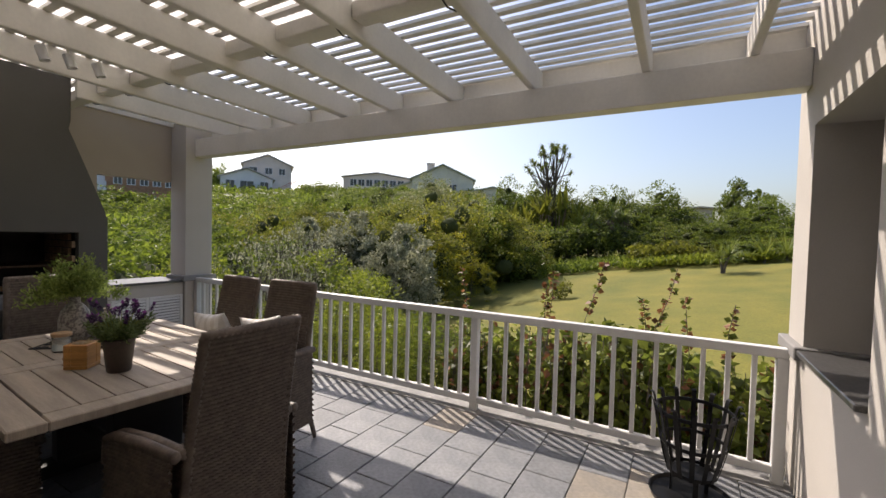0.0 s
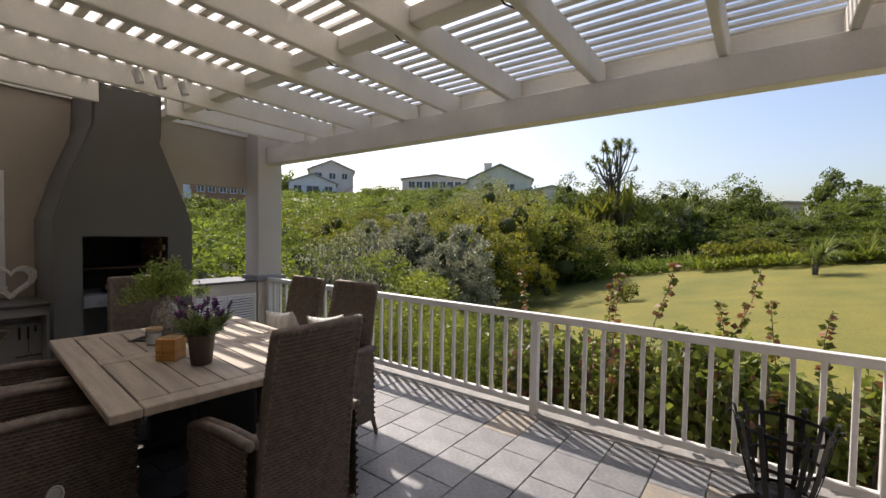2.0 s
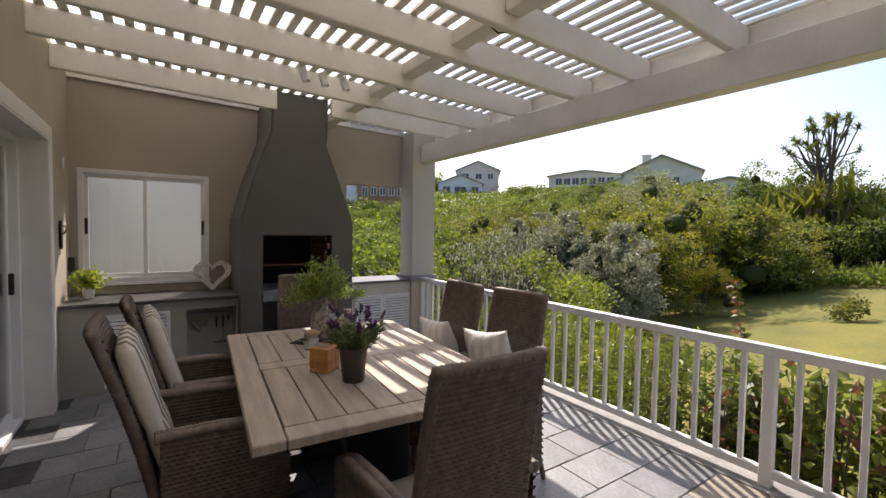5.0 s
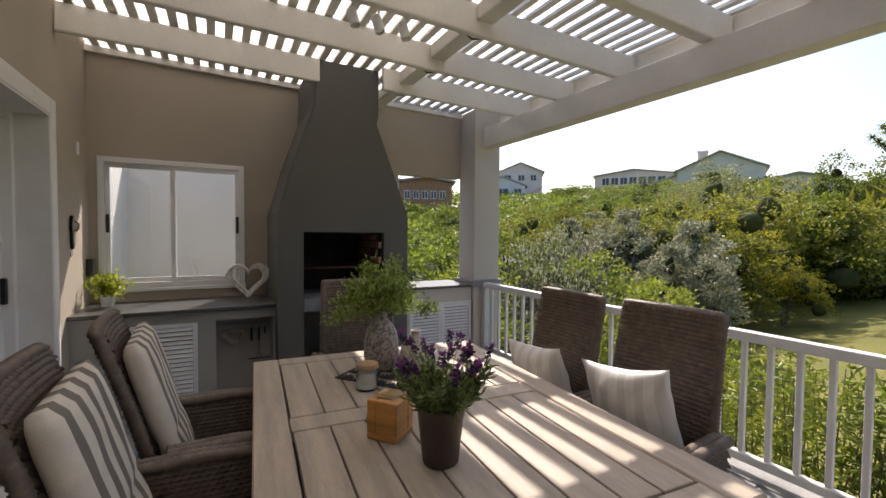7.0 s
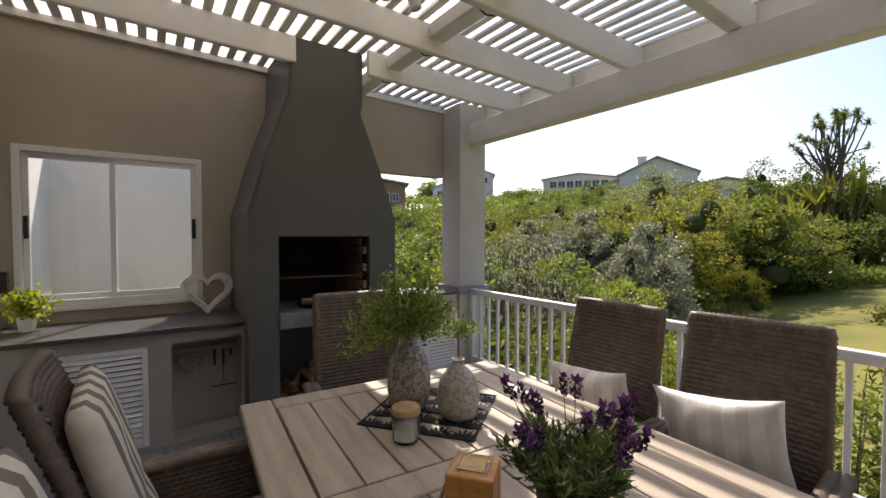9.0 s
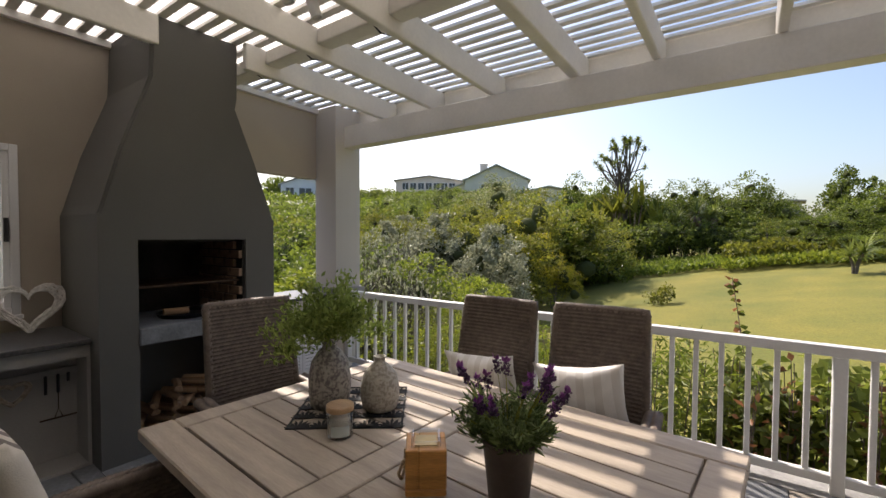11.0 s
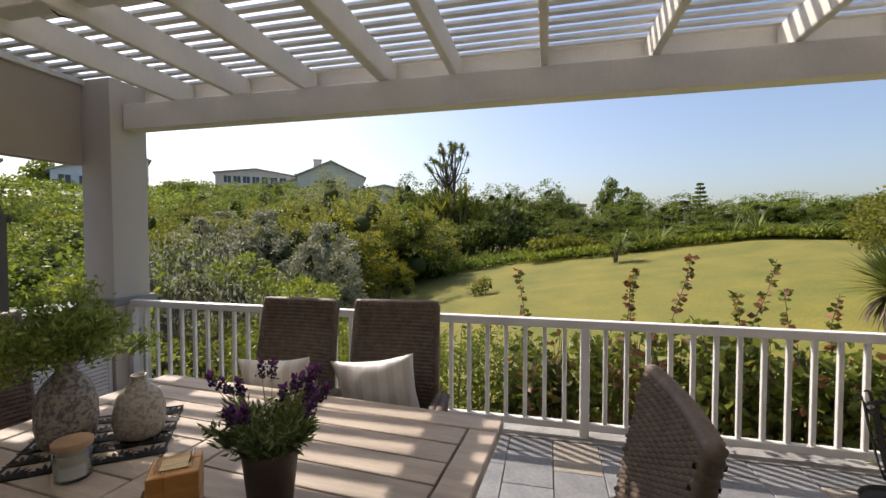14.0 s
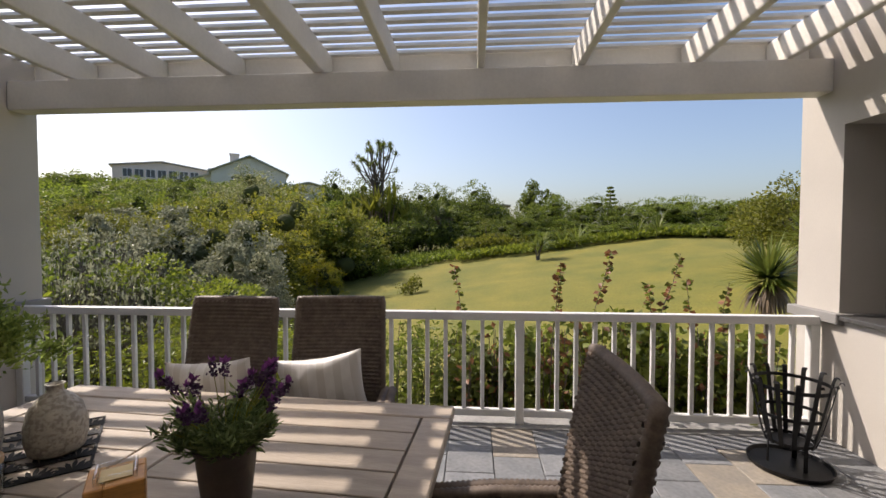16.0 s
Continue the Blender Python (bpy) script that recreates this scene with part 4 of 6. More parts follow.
# ---- window in the fireplace wall ----
win = thing("window_1", "white aluminium sliding window with two panes", "window", kind="structure")
y0, y1, z0, z1, xw = -3.72, -2.59, 0.93, 2.07, XW
part("window_frame", boxes((xw - 0.07, y0, z0, xw + 0.012, y0 + 0.045, z1), (xw - 0.07, y1 - 0.045, z0, xw + 0.012, y1, z1), (xw - 0.07, y0 + 0.045, z0, xw + 0.012, y1 - 0.045, z0 + 0.05), (xw - 0.07, y0 + 0.045, z1 - 0.045, xw + 0.012, y1 - 0.045, z1), bevel=0.003), white_alu, win)
ym = (y0 + y1) / 2 - 0.02
for k, (a, b) in enumerate(((y0 + 0.045, ym + 0.02), (ym - 0.02, y1 - 0.045))):
    x = xw - 0.045 + 0.03 * k
    sash = part("sash", boxes((x - 0.012, a, z0 + 0.05, x + 0.012, a + 0.035, z1 - 0.045), (x - 0.012, b - 0.035, z0 + 0.05, x + 0.012, b, z1 - 0.045), (x - 0.012, a + 0.035, z0 + 0.05, x + 0.012, b - 0.035, z0 + 0.09), (x - 0.012, a + 0.035, z1 - 0.085, x + 0.012, b - 0.035, z1 - 0.045), bevel=0.002), white_alu, win)
    part("pane", boxes((x - 0.003, a + 0.035, z0 + 0.09, x + 0.003, b - 0.035, z1 - 0.085)), glass, sash).visible_shadow = False
    yh = a + 0.018 if k == 0 else b - 0.018
    part("latch", boxes((x + 0.012, yh - 0.012, 1.42, x + 0.035, yh + 0.012, 1.58), bevel=0.004), black_metal, sash)
part("window_sill", boxes((xw, y0 - 0.01, z0 - 0.03, xw + 0.03, y1 + 0.01, z0), bevel=0.004), white_alu, win)

# ---- the wing of the house that shows through the window ----
wing = thing("house_wing", "white rendered house wing with a window", "house", pose(0, 0, 0))
white_render = mat("white_render", (0.80, 0.785, 0.75), 0.85, vary=0.04, scale=1.2, fine=100)
part("wall", boxes((-7.6, -5.4, -2.2, -7.4, -1.2, 2.75), (-7.4, -4.15, -2.2, -4.75, -3.95, 2.75)), white_render, wing)
w2 = part("window", boxes((-6.15, -3.95, 0.9, -6.10, -3.92, 2.1), (-5.6, -3.95, 0.9, -5.55, -3.92, 2.1), (-6.10, -3.95, 0.9, -5.6, -3.92, 0.95), (-6.10, -3.95, 2.05, -5.6, -3.92, 2.1), (-6.10, -3.95, 1.48, -5.6, -3.92, 1.52)), white_alu, wing)
part("pane", boxes((-6.10, -3.945, 0.95, -5.6, -3.935, 2.05)), pane_dark, w2)
part("downpipe", boxes((-7.40, -2.05, -2.0, -7.33, -1.98, 2.6), bevel=0.02), white_render, wing)

# ---- fireplace ----
braai = thing("fireplace", "dark grey plastered built-in barbecue with a tapering hood", "fireplace", pose(0, 0, 0))
FX, L0, L1 = -3.66, -2.38, -1.20
O0, O1, OZ0, OZ1 = -2.17, -1.44, 0.86, 1.44
for y0, y1 in ((L0, O0), (O1, L1)):
    part("jamb", boxes((XW + 0.002, y0, -0.012, FX, y1, 1.60)), hood_grey, braai)
part("lintel", boxes((XW + 0.002, O0, OZ1, FX, O1, 1.60)), hood_grey, braai)
part("back_wall", boxes((XW + 0.002, O0, -0.012, XW + 0.1, O1, OZ1)), hood_grey, braai)
part("log_store_floor", boxes((XW + 0.1, O0, -0.012, FX, O1, 0.05)), hood_grey, braai)
bm = bmesh.new()
prof = [(L0, L1, 1.60, FX), (L0 + 0.02, L1 - 0.015, 1.66, FX), (-2.26, -1.36, 2.03, FX), (-2.115, -1.51, 2.44, FX), (-2.09, -1.495, 2.52, FX), (-2.07, -1.49, 2.925, FX)]
rings = [[bm.verts.new(q) for q in ((XW + 0.002, a, z), (x, a, z), (x, b, z), (XW + 0.002, b, z))] for a, b, z, x in prof]
for a, b in zip(rings, rings[1:]):
    for k in range(4):
        bm.faces.new((a[k], a[(k + 1) % 4], b[(k + 1) % 4], b[k]))
bm.faces.new(rings[0][::-1]), bm.faces.new(rings[-1])
bmesh.ops.bevel(bm, geom=[e for e in bm.edges if abs(e.verts[0].co.x - FX) < 0.01 and abs(e.verts[1].co.x - FX) < 0.01 and abs(e.verts[0].co.z - e.verts[1].co.z) > 0.02], offset=0.02, segments=3, affect="EDGES")
part("hood", bm, hood_grey, braai)
slab = part("hearth_shelf", boxes((XW + 0.1, O0, 0.745, FX + 0.02, O1, 0.86), bevel=0.006), mat("slate_shelf", (0.20, 0.215, 0.23), 0.5, vary=0.2, scale=6, fine=40, bump=0.4), braai, "grey slate hearth shelf")
for lining_box in ((XW + 0.101, O0 + 0.001, 0.86, XW + 0.12, O1 - 0.001, OZ1 - 0.001), (XW + 0.12, O0, 0.86, FX - 0.14, O0 + 0.02, OZ1), (XW + 0.12, O0 + 0.02, OZ1 - 0.02, FX - 0.14, O1 - 0.02, OZ1)):
    part("flue_lining", boxes(lining_box), soot_or_shade_black, braai)
lining = part("brick_lining", boxes((XW + 0.12, O1 - 0.02, 0.86, FX - 0.02, O1, OZ1 - 0.002)), soot_or_shade_black, braai)
brick_me = None
for r in range(8):
    for c in range(4):
        xx = FX - 0.10 - 0.17 * c - (0.085 if r % 2 else 0)
        if brick_me is None:
            b = part("brick", boxes((-0.08, -0.028, -0.031, 0.08, 0.0, 0.031), bevel=0.004), firebrick, lining)
            brick_me = b.data
        else:
            b = new("brick", brick_me)
            b.parent = lining
        b.location = (xx, O1 - 0.02, 0.86 + 0.036 + 0.071 * r)
rust = mat("rusty_steel", (0.10, 0.055, 0.03), 0.7, metal=0.4, vary=0.3, scale=14, bump=0.2)
bm = bmesh.new()
for k in range(22):
    y = O0 + 0.035 + (O1 - O0 - 0.07) * k / 21
    tube(bm, [(XW + 0.15, y, 1.125), (FX - 0.06, y, 1.125)], 0.004, 5)
for x in (XW + 0.16, FX - 0.07):
    tube(bm, [(x, O0 + 0.022, 1.118), (x, O1 - 0.022, 1.118)], 0.008, 5)
part("grill_grid", bm, rust, braai, "rusty steel cooking grid")
bm = bmesh.new()
lathe(bm, [(0.0, 0.0), (0.17, 0.0), (0.19, 0.03), (0.18, 0.03), (0.16, 0.012), (0.0, 0.012)], 28, cap=False)
pan = part("fire_pan", bm, dark_steel)
pan.location = (FX - 0.26, -1.78, 0.861)
tagged(pan, "round black steel fire pan on the hearth shelf", "pan")
wood_raw = mat("split_firewood", (0.36, 0.22, 0.12), 0.8, vary=0.2, scale=5, fine=60, bump=0.4, stretch=(1, 8, 8), each=0.25)


def log(at, length, r, turn, seed):
    g = random.Random(seed)
    bm = bmesh.new()
    n = 7
    ends2 = []
    shape = [r * g.uniform(0.7, 1.15) for _ in range(n)]
    for x in (-length / 2, length / 2):
        ends2.append([bm.verts.new((x, math.cos(6.283 * k / n) * shape[k], math.sin(6.283 * k / n) * shape[k] * 0.8)) for k in range(n)])
    for k in range(n):
        bm.faces.new((ends2[0][k], ends2[0][(k + 1) % n], ends2[1][(k + 1) % n], ends2[1][k]))
    bm.faces.new(ends2[0][::-1]), bm.faces.new(ends2[1])
    bmesh.ops.bevel(bm, geom=list(bm.edges), offset=0.004, segments=1, affect="EDGES")
    ob = part("log", bm, wood_raw)
    ob.matrix_world = pose(*at, 0, 0, turn)
    return tagged(ob, "split firewood log stacked under the hearth", "log", "firewood")


log((FX - 0.22, -1.86, 0.861 + 0.045), 0.16, 0.035, 80, 1)
g = random.Random(12)
for lay in range(6):
    nn = 8 - lay
    for k in range(nn):
        log((FX - 0.30 + g.uniform(-0.08, 0.14), O0 + 0.07 + (0.05 * lay) + 0.085 * k, 0.05 + 0.028 + 0.055 * lay), g.uniform(0.2, 0.3), g.uniform(0.028, 0.04), g.uniform(-40, 40), 50 + lay * 10 + k)
part("step", boxes((XW + 0.3, L0 - 0.002, -0.012, FX + 0.10, L1 + 0.05, 0.004)), slate, braai)

# ---- counters ----
def louvre(name, parent, x, y0, y1, z0, z1, n):
    """A door of slats in a frame, facing east."""
    d = part(name, boxes((x, y0, z0, x + 0.022, y0 + 0.035, z1), (x, y1 - 0.035, z0, x + 0.022, y1, z1), (x, y0 + 0.035, z0, x + 0.022, y1 - 0.035, z0 + 0.03), (x, y0 + 0.035, z1 - 0.03, x + 0.022, y1 - 0.035, z1), bevel=0.002), white_alu, parent)
    sl = None
    for k in range(n):
        z = z0 + 0.03 + (z1 - z0 - 0.06) * (k + 0.5) / n
        if sl is None:
            o = part("slat", boxes((-0.0155, y0 + 0.035, -0.003, 0.0155, y1 - 0.035, 0.003)), white_alu, d)
            sl = o.data
        else:
            o = new("slat", sl)
            o.parent = d
        o.matrix_local = pose(x + 0.012, 0, z, 0, 52, 0)
    # Added black sheet: paints the gaps between the slats as dark shade.
    part("backing", boxes((x - 0.03, y0, z0, x - 0.025, y1, z1)), soot_or_shade_black, d)
    return d


CX, CZ = -3.83, 0.815
cb = thing("counter", "grey plastered built-in counter with a louvred door and a niche", "counter", pose(0, 0, 0))
V0, V1, N0, N1 = -3.48, -2.97, -2.84, -2.40
for y0, y1 in ((YH, V0), (V1, N0), (N1, L0 - 0.001)):
    part("pier", boxes((XW, y0, -0.012, CX, y1, CZ - 0.03)), counter_paint, cb)
for y0, y1 in ((V0, V1), (N0, N1)):
    part("lintel", boxes((XW, y0, 0.70, CX, y1, CZ - 0.03)), counter_paint, cb)
part("niche_back", boxes((XW, N0, 0.02, XW + 0.40, N1, 0.70)), counter_paint, cb)
part("niche_floor", boxes((XW, N0, -0.012, CX, N1, 0.02)), counter_paint, cb)
part("door_sill", boxes((XW, V0, -0.012, CX, V1, 0.03)), counter_paint, cb)
louvre("louvre_door", cb, CX - 0.015, V0 + 0.002, V1 - 0.002, 0.032, 0.698, 17)
part("countertop", boxes((XW, YH, CZ - 0.03, CX + 0.045, L0 - 0.001, CZ), bevel=0.004), granite, cb, "polished dark granite counter top")
bar = part("tool_rail", boxes((XW + 0.40, N0, 0.56, XW + 0.425, N1, 0.61), bevel=0.003), counter_paint, cb)

pc = thing("lookout_counter", "pale plastered counter with white louvred doors", "counter", pose(0, 0, 0))
PX = -4.16
part("pier", boxes((XW, L1, -0.012, PX, -0.96, 0.81)), plaster_light, pc)
part("lintel", boxes((XW, -0.96, 0.65, PX, -0.155, 0.81)), plaster_light, pc)
part("door_sill", boxes((XW, -0.96, -0.012, PX, -0.155, 0.01)), plaster_light, pc)
louvre("louvre_door", pc, PX - 0.015, -0.958, -0.562, 0.012, 0.648, 16)
louvre("louvre_door", pc, PX - 0.015, -0.558, -0.158, 0.012, 0.648, 16)
part("countertop", boxes((XW - 0.24, L1 + 0.001, 0.81, PX + 0.04, -0.155, 0.84), bevel=0.004), granite, pc, "polished dark granite counter top")
tagged(part("ledge_top", boxes((XR - 0.04, -1.118, 0.862, XR + 0.36, -0.175, 0.892), bevel=0.004), granite), "dark granite ledge in the wall opening", "ledge")

# ---- spotlights on a rafter ----
for y in (-2.12, -1.97, -1.80):
    ob = thing("spotlight", "small white cylindrical spotlight on a rafter", "lamp", pose(-2.30, y, under(y) + 0.03), "rafter spotlights")
    bm = bmesh.new()
    box(bm, -0.012, -0.02, -0.02, 0.028, 0.02, 0.02, bevel=0.004)
    tube(bm, [(-0.005, 0, 0), (-0.03, 0, -0.03), (-0.035, 0, -0.06)], 0.008, 6)
    part("bracket", bm, white_alu, ob)
    bm = bmesh.new()
    lathe(bm, [(0.0, 0.05), (0.028, 0.05), (0.031, 0.045), (0.031, -0.05), (0.027, -0.05), (0.025, -0.035), (0.0, -0.035)], 16, cap=False)
    hd = part("head", bm, white_alu, ob, smooth=False)
    hd.matrix_local = pose(-0.04, 0.0, -0.085, 14, -12, 0)

# ---- things on the walls and counters ----
bm = bmesh.new()
for k in range(14):
    g = random.Random(k)
    pts = []
    for i in range(30):
        t = 2 * math.pi * i / 30
        hx, hz = 16 * math.sin(t) ** 3, 13 * math.cos(t) - 5 * math.cos(2 * t) - 2 * math.cos(3 * t) - math.cos(4 * t)
        s = 0.0101 + 0.0017 * math.sin(3 * t + k) + g.uniform(-0.0004, 0.0004)
        pts.append((0.012 * math.sin(2 * t + k * 1.3), hx * s, hz * s + 0.175))
    tube(bm, pts, 0.0062, 5, closed=True)
heart = part("wicker_heart", bm, mat("white_wicker", (0.82, 0.80, 0.76), 0.7, vary=0.12, scale=30))
heart.matrix_world = pose(-4.33, -2.57, CZ + 0.005, 0, -14, -8)
tagged(heart, "white painted wicker heart leaning on the wall", "ornament")
pp = thing("potted_herb", "small green herb in a white pot", "plant", pose(-4.22, -3.62, CZ))
bm = bmesh.new()
lathe(bm, [(0.0, 0), (0.04, 0), (0.055, 0.10), (0.05, 0.10), (0.045, 0.085), (0.0, 0.085)], 18, cap=False)
part("pot", bm, white_alu, pp)
pts = rng.normal(size=(420, 3)) * [0.05, 0.05, 0.045] + [0, 0, 0.17]
f = new("leaves", leaf_mesh("leaves", pts, rng.normal(size=pts.shape) + [0, 0, 0.4], 0.045, leaf_lime, 0.6))
f.parent = pp
bx = tagged(part("wall_box", boxes((-4.40, YH, 1.06, -4.32, YH + 0.05, 1.20), bevel=0.006), black_metal), "small black box fixed to the wall", "box")
hk = thing("wall_ornament", "dark wooden sandal-shaped ornament hanging on the plastered wall", "ornament", pose(-3.93, YH, 1.42))
outline = [(math.cos(t) * (0.040 if math.sin(t) > 0 else 0.028) * (1 - 0.18 * math.exp(-(math.sin(t) + 0.15) ** 2 / 0.05)), 0.125 * math.sin(t)) for t in [2 * math.pi * i / 28 for i in range(28)]]
for name, k, d0, d1, mt in (("sole", 1.0, 0.002, 0.020, dark_steel), ("footbed", 0.84, 0.0201, 0.026, mat("pale_footbed", (0.48, 0.45, 0.40), 0.7, vary=0.15, scale=30))):
    bm = bmesh.new()
    lo, hi = [bm.verts.new((x * k, d0, z * k)) for x, z in outline], [bm.verts.new((x * k, d1, z * k)) for x, z in outline]
    bm.faces.new(lo), bm.faces.new(hi[::-1])
    for i in range(28):
        bm.faces.new((lo[i], hi[i], hi[(i + 1) % 28], lo[(i + 1) % 28]))
    part(name, bm, mt, hk)
bm = bmesh.new()
tube(bm, [(-0.033, 0.02, 0.0), (-0.02, 0.045, 0.03), (0.0, 0.05, 0.065), (0.0, 0.024, 0.085)], 0.006, 6)
tube(bm, [(0.033, 0.02, 0.0), (0.02, 0.045, 0.03), (0.0, 0.05, 0.065)], 0.006, 6)
part("strap", bm, mat("tan_strap", (0.30, 0.20, 0.10), 0.7, vary=0.15, scale=30), hk)
bm = bmesh.new()
tube(bm, [(-0.01, 0.006, -0.12), (-0.012, 0.006, -0.17), (0.012, 0.006, -0.18), (0.03, 0.006, -0.165), (0.036, 0.006, -0.145)], 0.0018, 5)
part("wire", bm, dark_steel, hk)
tagged(part("switch_plate", boxes((-4.16, YH, 2.02, -4.10, YH + 0.012, 2.12), bevel=0.003), white_alu), "small white wall plate", "switch")
nh = bmesh.new()
for k in range(5):
    tube(nh, [(0.008 * math.sin(2 * t + k), (16 * math.sin(t) ** 3) * (0.0046 + 0.0005 * math.sin(2.5 * t + k)), (13 * math.cos(t) - 5 * math.cos(2 * t) - 2 * math.cos(3 * t)) * (0.0046 + 0.0004 * math.sin(3 * t + k))) for t in [2 * math.pi * i / 24 for i in range(24)]], 0.010, 5, closed=True)
h2 = part("small_heart", nh, mat("natural_wicker", (0.50, 0.42, 0.32), 0.8, vary=0.2, scale=40))
h2.matrix_world = pose(XW + 0.445, -2.71, 0.515)
tagged(h2, "small natural wicker heart hanging in the niche", "ornament")
for y, ln in ((-2.50, 0.30), (-2.56, 0.14), (-2.45, 0.08)):
    o = thing("grill_tool", "steel barbecue tool with black handle on the niche rail", "tool", pose(XW + 0.43, y, 0.58), "barbecue tools")
    part("handle", boxes((0, -0.008, -0.12 if ln > 0.1 else -0.06, 0.014, 0.008, 0.0), bevel=0.004), black_metal, o)
    if ln > 0.2:
        bm = bmesh.new()
        tube(bm, [(0.007, 0, -0.12), (0.007, 0, -0.22)], 0.003, 5)
        tube(bm, [(0.007, -0.02, -0.28), (0.007, 0, -0.22), (0.007, 0.02, -0.28)], 0.003, 5)
        tube(bm, [(0.007, -0.09, -0.28), (0.007, 0.09, -0.28)], 0.006, 5)
        part("scraper", bm, rust, o)

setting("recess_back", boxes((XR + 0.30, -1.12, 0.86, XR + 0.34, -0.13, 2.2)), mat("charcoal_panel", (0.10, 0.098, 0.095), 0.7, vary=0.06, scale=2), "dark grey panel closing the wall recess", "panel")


# ---- wicker chairs ----
def woven(bm, at, rows, cols, amp=0.0085):
    """A woven panel of strands that pass over and under upright stakes: at(u, v) gives a place and a normal for u, v from 0 to 1."""
    lines = []
    for i in range(3 * rows + 1):
        row, k3 = divmod(i, 3)
        v = (row + (0.0, 0.28, 0.72)[k3]) / rows
        line = []
        for k in range(2 * cols + 1):
            p, n = at(k / (2 * cols), v)
            off = amp * (0.15 + 0.85 * math.cos(math.pi * (k + row))) if k3 else -amp * 0.75
            line.append(bm.verts.new(p + n * off))
        lines.append(line)
    for a, b in zip(lines, lines[1:]):
        for k in range(2 * cols):
            bm.faces.new((a[k], a[k + 1], b[k + 1], b[k]))


def braid(bm, pts, r, turns=60):
    """A rolled wicker edge: a bar with a ribbed surface."""
    pts = [Vector(p) for p in pts]
    fine, length = [], sum((b - a).length for a, b in zip(pts, pts[1:]))
    n = max(8, int(length / 0.0085))
    for i in range(n + 1):
        s = length * i / n
        for a, b in zip(pts, pts[1:]):
            d = (b - a).length
            if s <= d or b is pts[-1]:
                fine.append(a.lerp(b, min(1.0, s / d)))
                break
            s -= d
    tube(bm, fine, [r * (1.0 if i % 2 else 0.80) for i in range(len(fine))], 8)


LEAN = [0.0]


def back_at(u, v, side):
    """The reclining backrest; side 1 is its rear."""
    x = (u - 0.5) * 2
    half = 0.235 - 0.022 * v
    z = 0.16 + (0.95 - 0.15 * LEAN[0]) * v
    y = -0.185 - (0.02 + LEAN[0]) * v - 0.10 * v * v + 0.014 * x * x - (0.018 if side else -0.018)
    return Vector((half * x, y, z))


def wicker_chair():
    ob = thing("wicker_armchair", "brown-grey wicker high-backed dining armchair", "chair", group="chairs round the table")
    bm = bmesh.new()
    woven(bm, lambda u, v: (back_at(u, v, 1), Vector((0, -1, 0.1))), 50, 17)
    woven(bm, lambda u, v: (back_at(1 - u, v, 0), Vector((0, 1, 0))), 50, 17)
    rim = [(back_at(0, v, 0) + back_at(0, v, 1)) / 2 for v in (0.0, 0.2, 0.4, 0.6, 0.8, 0.93, 1.0)]
    rim += [(back_at(u, 1, 0) + back_at(u, 1, 1)) / 2 for u in (0.1, 0.3, 0.5, 0.7, 0.9)]
    rim += [(back_at(1, v, 0) + back_at(1, v, 1)) / 2 for v in (1.0, 0.93, 0.8, 0.6, 0.4, 0.2, 0.0)]
    braid(bm, rim, 0.0225)
    part("backrest", bm, wicker, ob, smooth=True)
    for s in (-1, 1):
        bm = bmesh.new()

        def top(u):
            return 0.655 - 0.03 * u - 0.05 * max(0, u - 0.8) * 5 * 0.2

        def outer(u, v, s=s):
            y = -0.20 + 0.50 * u
            return Vector((s * (0.295 - 0.012 * v), y, 0.14 + (top(u) - 0.14) * v)), Vector((s, 0, 0))

        def inner(u, v, s=s):
            p, n = outer(1 - u, v)
            return p - Vector((s * 0.05, 0, 0)), -n

        def front(u, v, s=s):
            return Vector((s * (0.295 - 0.05 * u - 0.012 * v), 0.30, 0.14 + (top(1) - 0.14) * v)), Vector((0, 1, 0))
        woven(bm, outer, 27, 18), woven(bm, inner, 27, 18), woven(bm, front, 34, 2)
        part("side_panel", bm, wicker, ob, smooth=True)
        bm = bmesh.new()
        for dx in (-0.017, 0.017):
            braid(bm, [(s * 0.258 + dx, -0.22, 0.66), (s * 0.258 + dx, 0.0, 0.655), (s * 0.258 + dx, 0.22, 0.63), (s * 0.258 + dx, 0.295, 0.60), (s * 0.258 + dx, 0.305, 0.5)], 0.024)
        part("armrest", bm, wicker, ob, smooth=True)
    bm = bmesh.new()
    tube(bm, [(0.301, -0.02 + 0.028 * math.cos(0.449 * i), 0.31 + 0.042 * math.sin(0.449 * i)) for i in range(14)], 0.006, 6, closed=True)
    box(bm, 0.292, -0.04, 0.28, 0.299, 0.0, 0.34, bevel=0.003)
    part("recline_handle", bm, white_alu, ob, "pale oval recline handle")
    bm = bmesh.new()
    woven(bm, lambda u, v: (Vector(((u - 0.5) * 0.49, 0.295, 0.14 + 0.26 * v)), Vector((0, 1, 0))), 17, 17)
    part("apron", bm, wicker, ob, smooth=True)
    part("seat", boxes((-0.245, -0.2, 0.36, 0.245, 0.29, 0.405), bevel=0.01), wicker, ob)
    for x in (-0.265, 0.265):
        for y in (-0.25, 0.27):
            bm = bmesh.new()
            tube(bm, [(x, y, 0.0), (x, y, 0.02), (x * 0.99, y + (0.06 if y < 0 else 0), 0.2)], [0.013, 0.016, 0.018], 8)
            part("leg", bm, wicker, ob)
    return ob


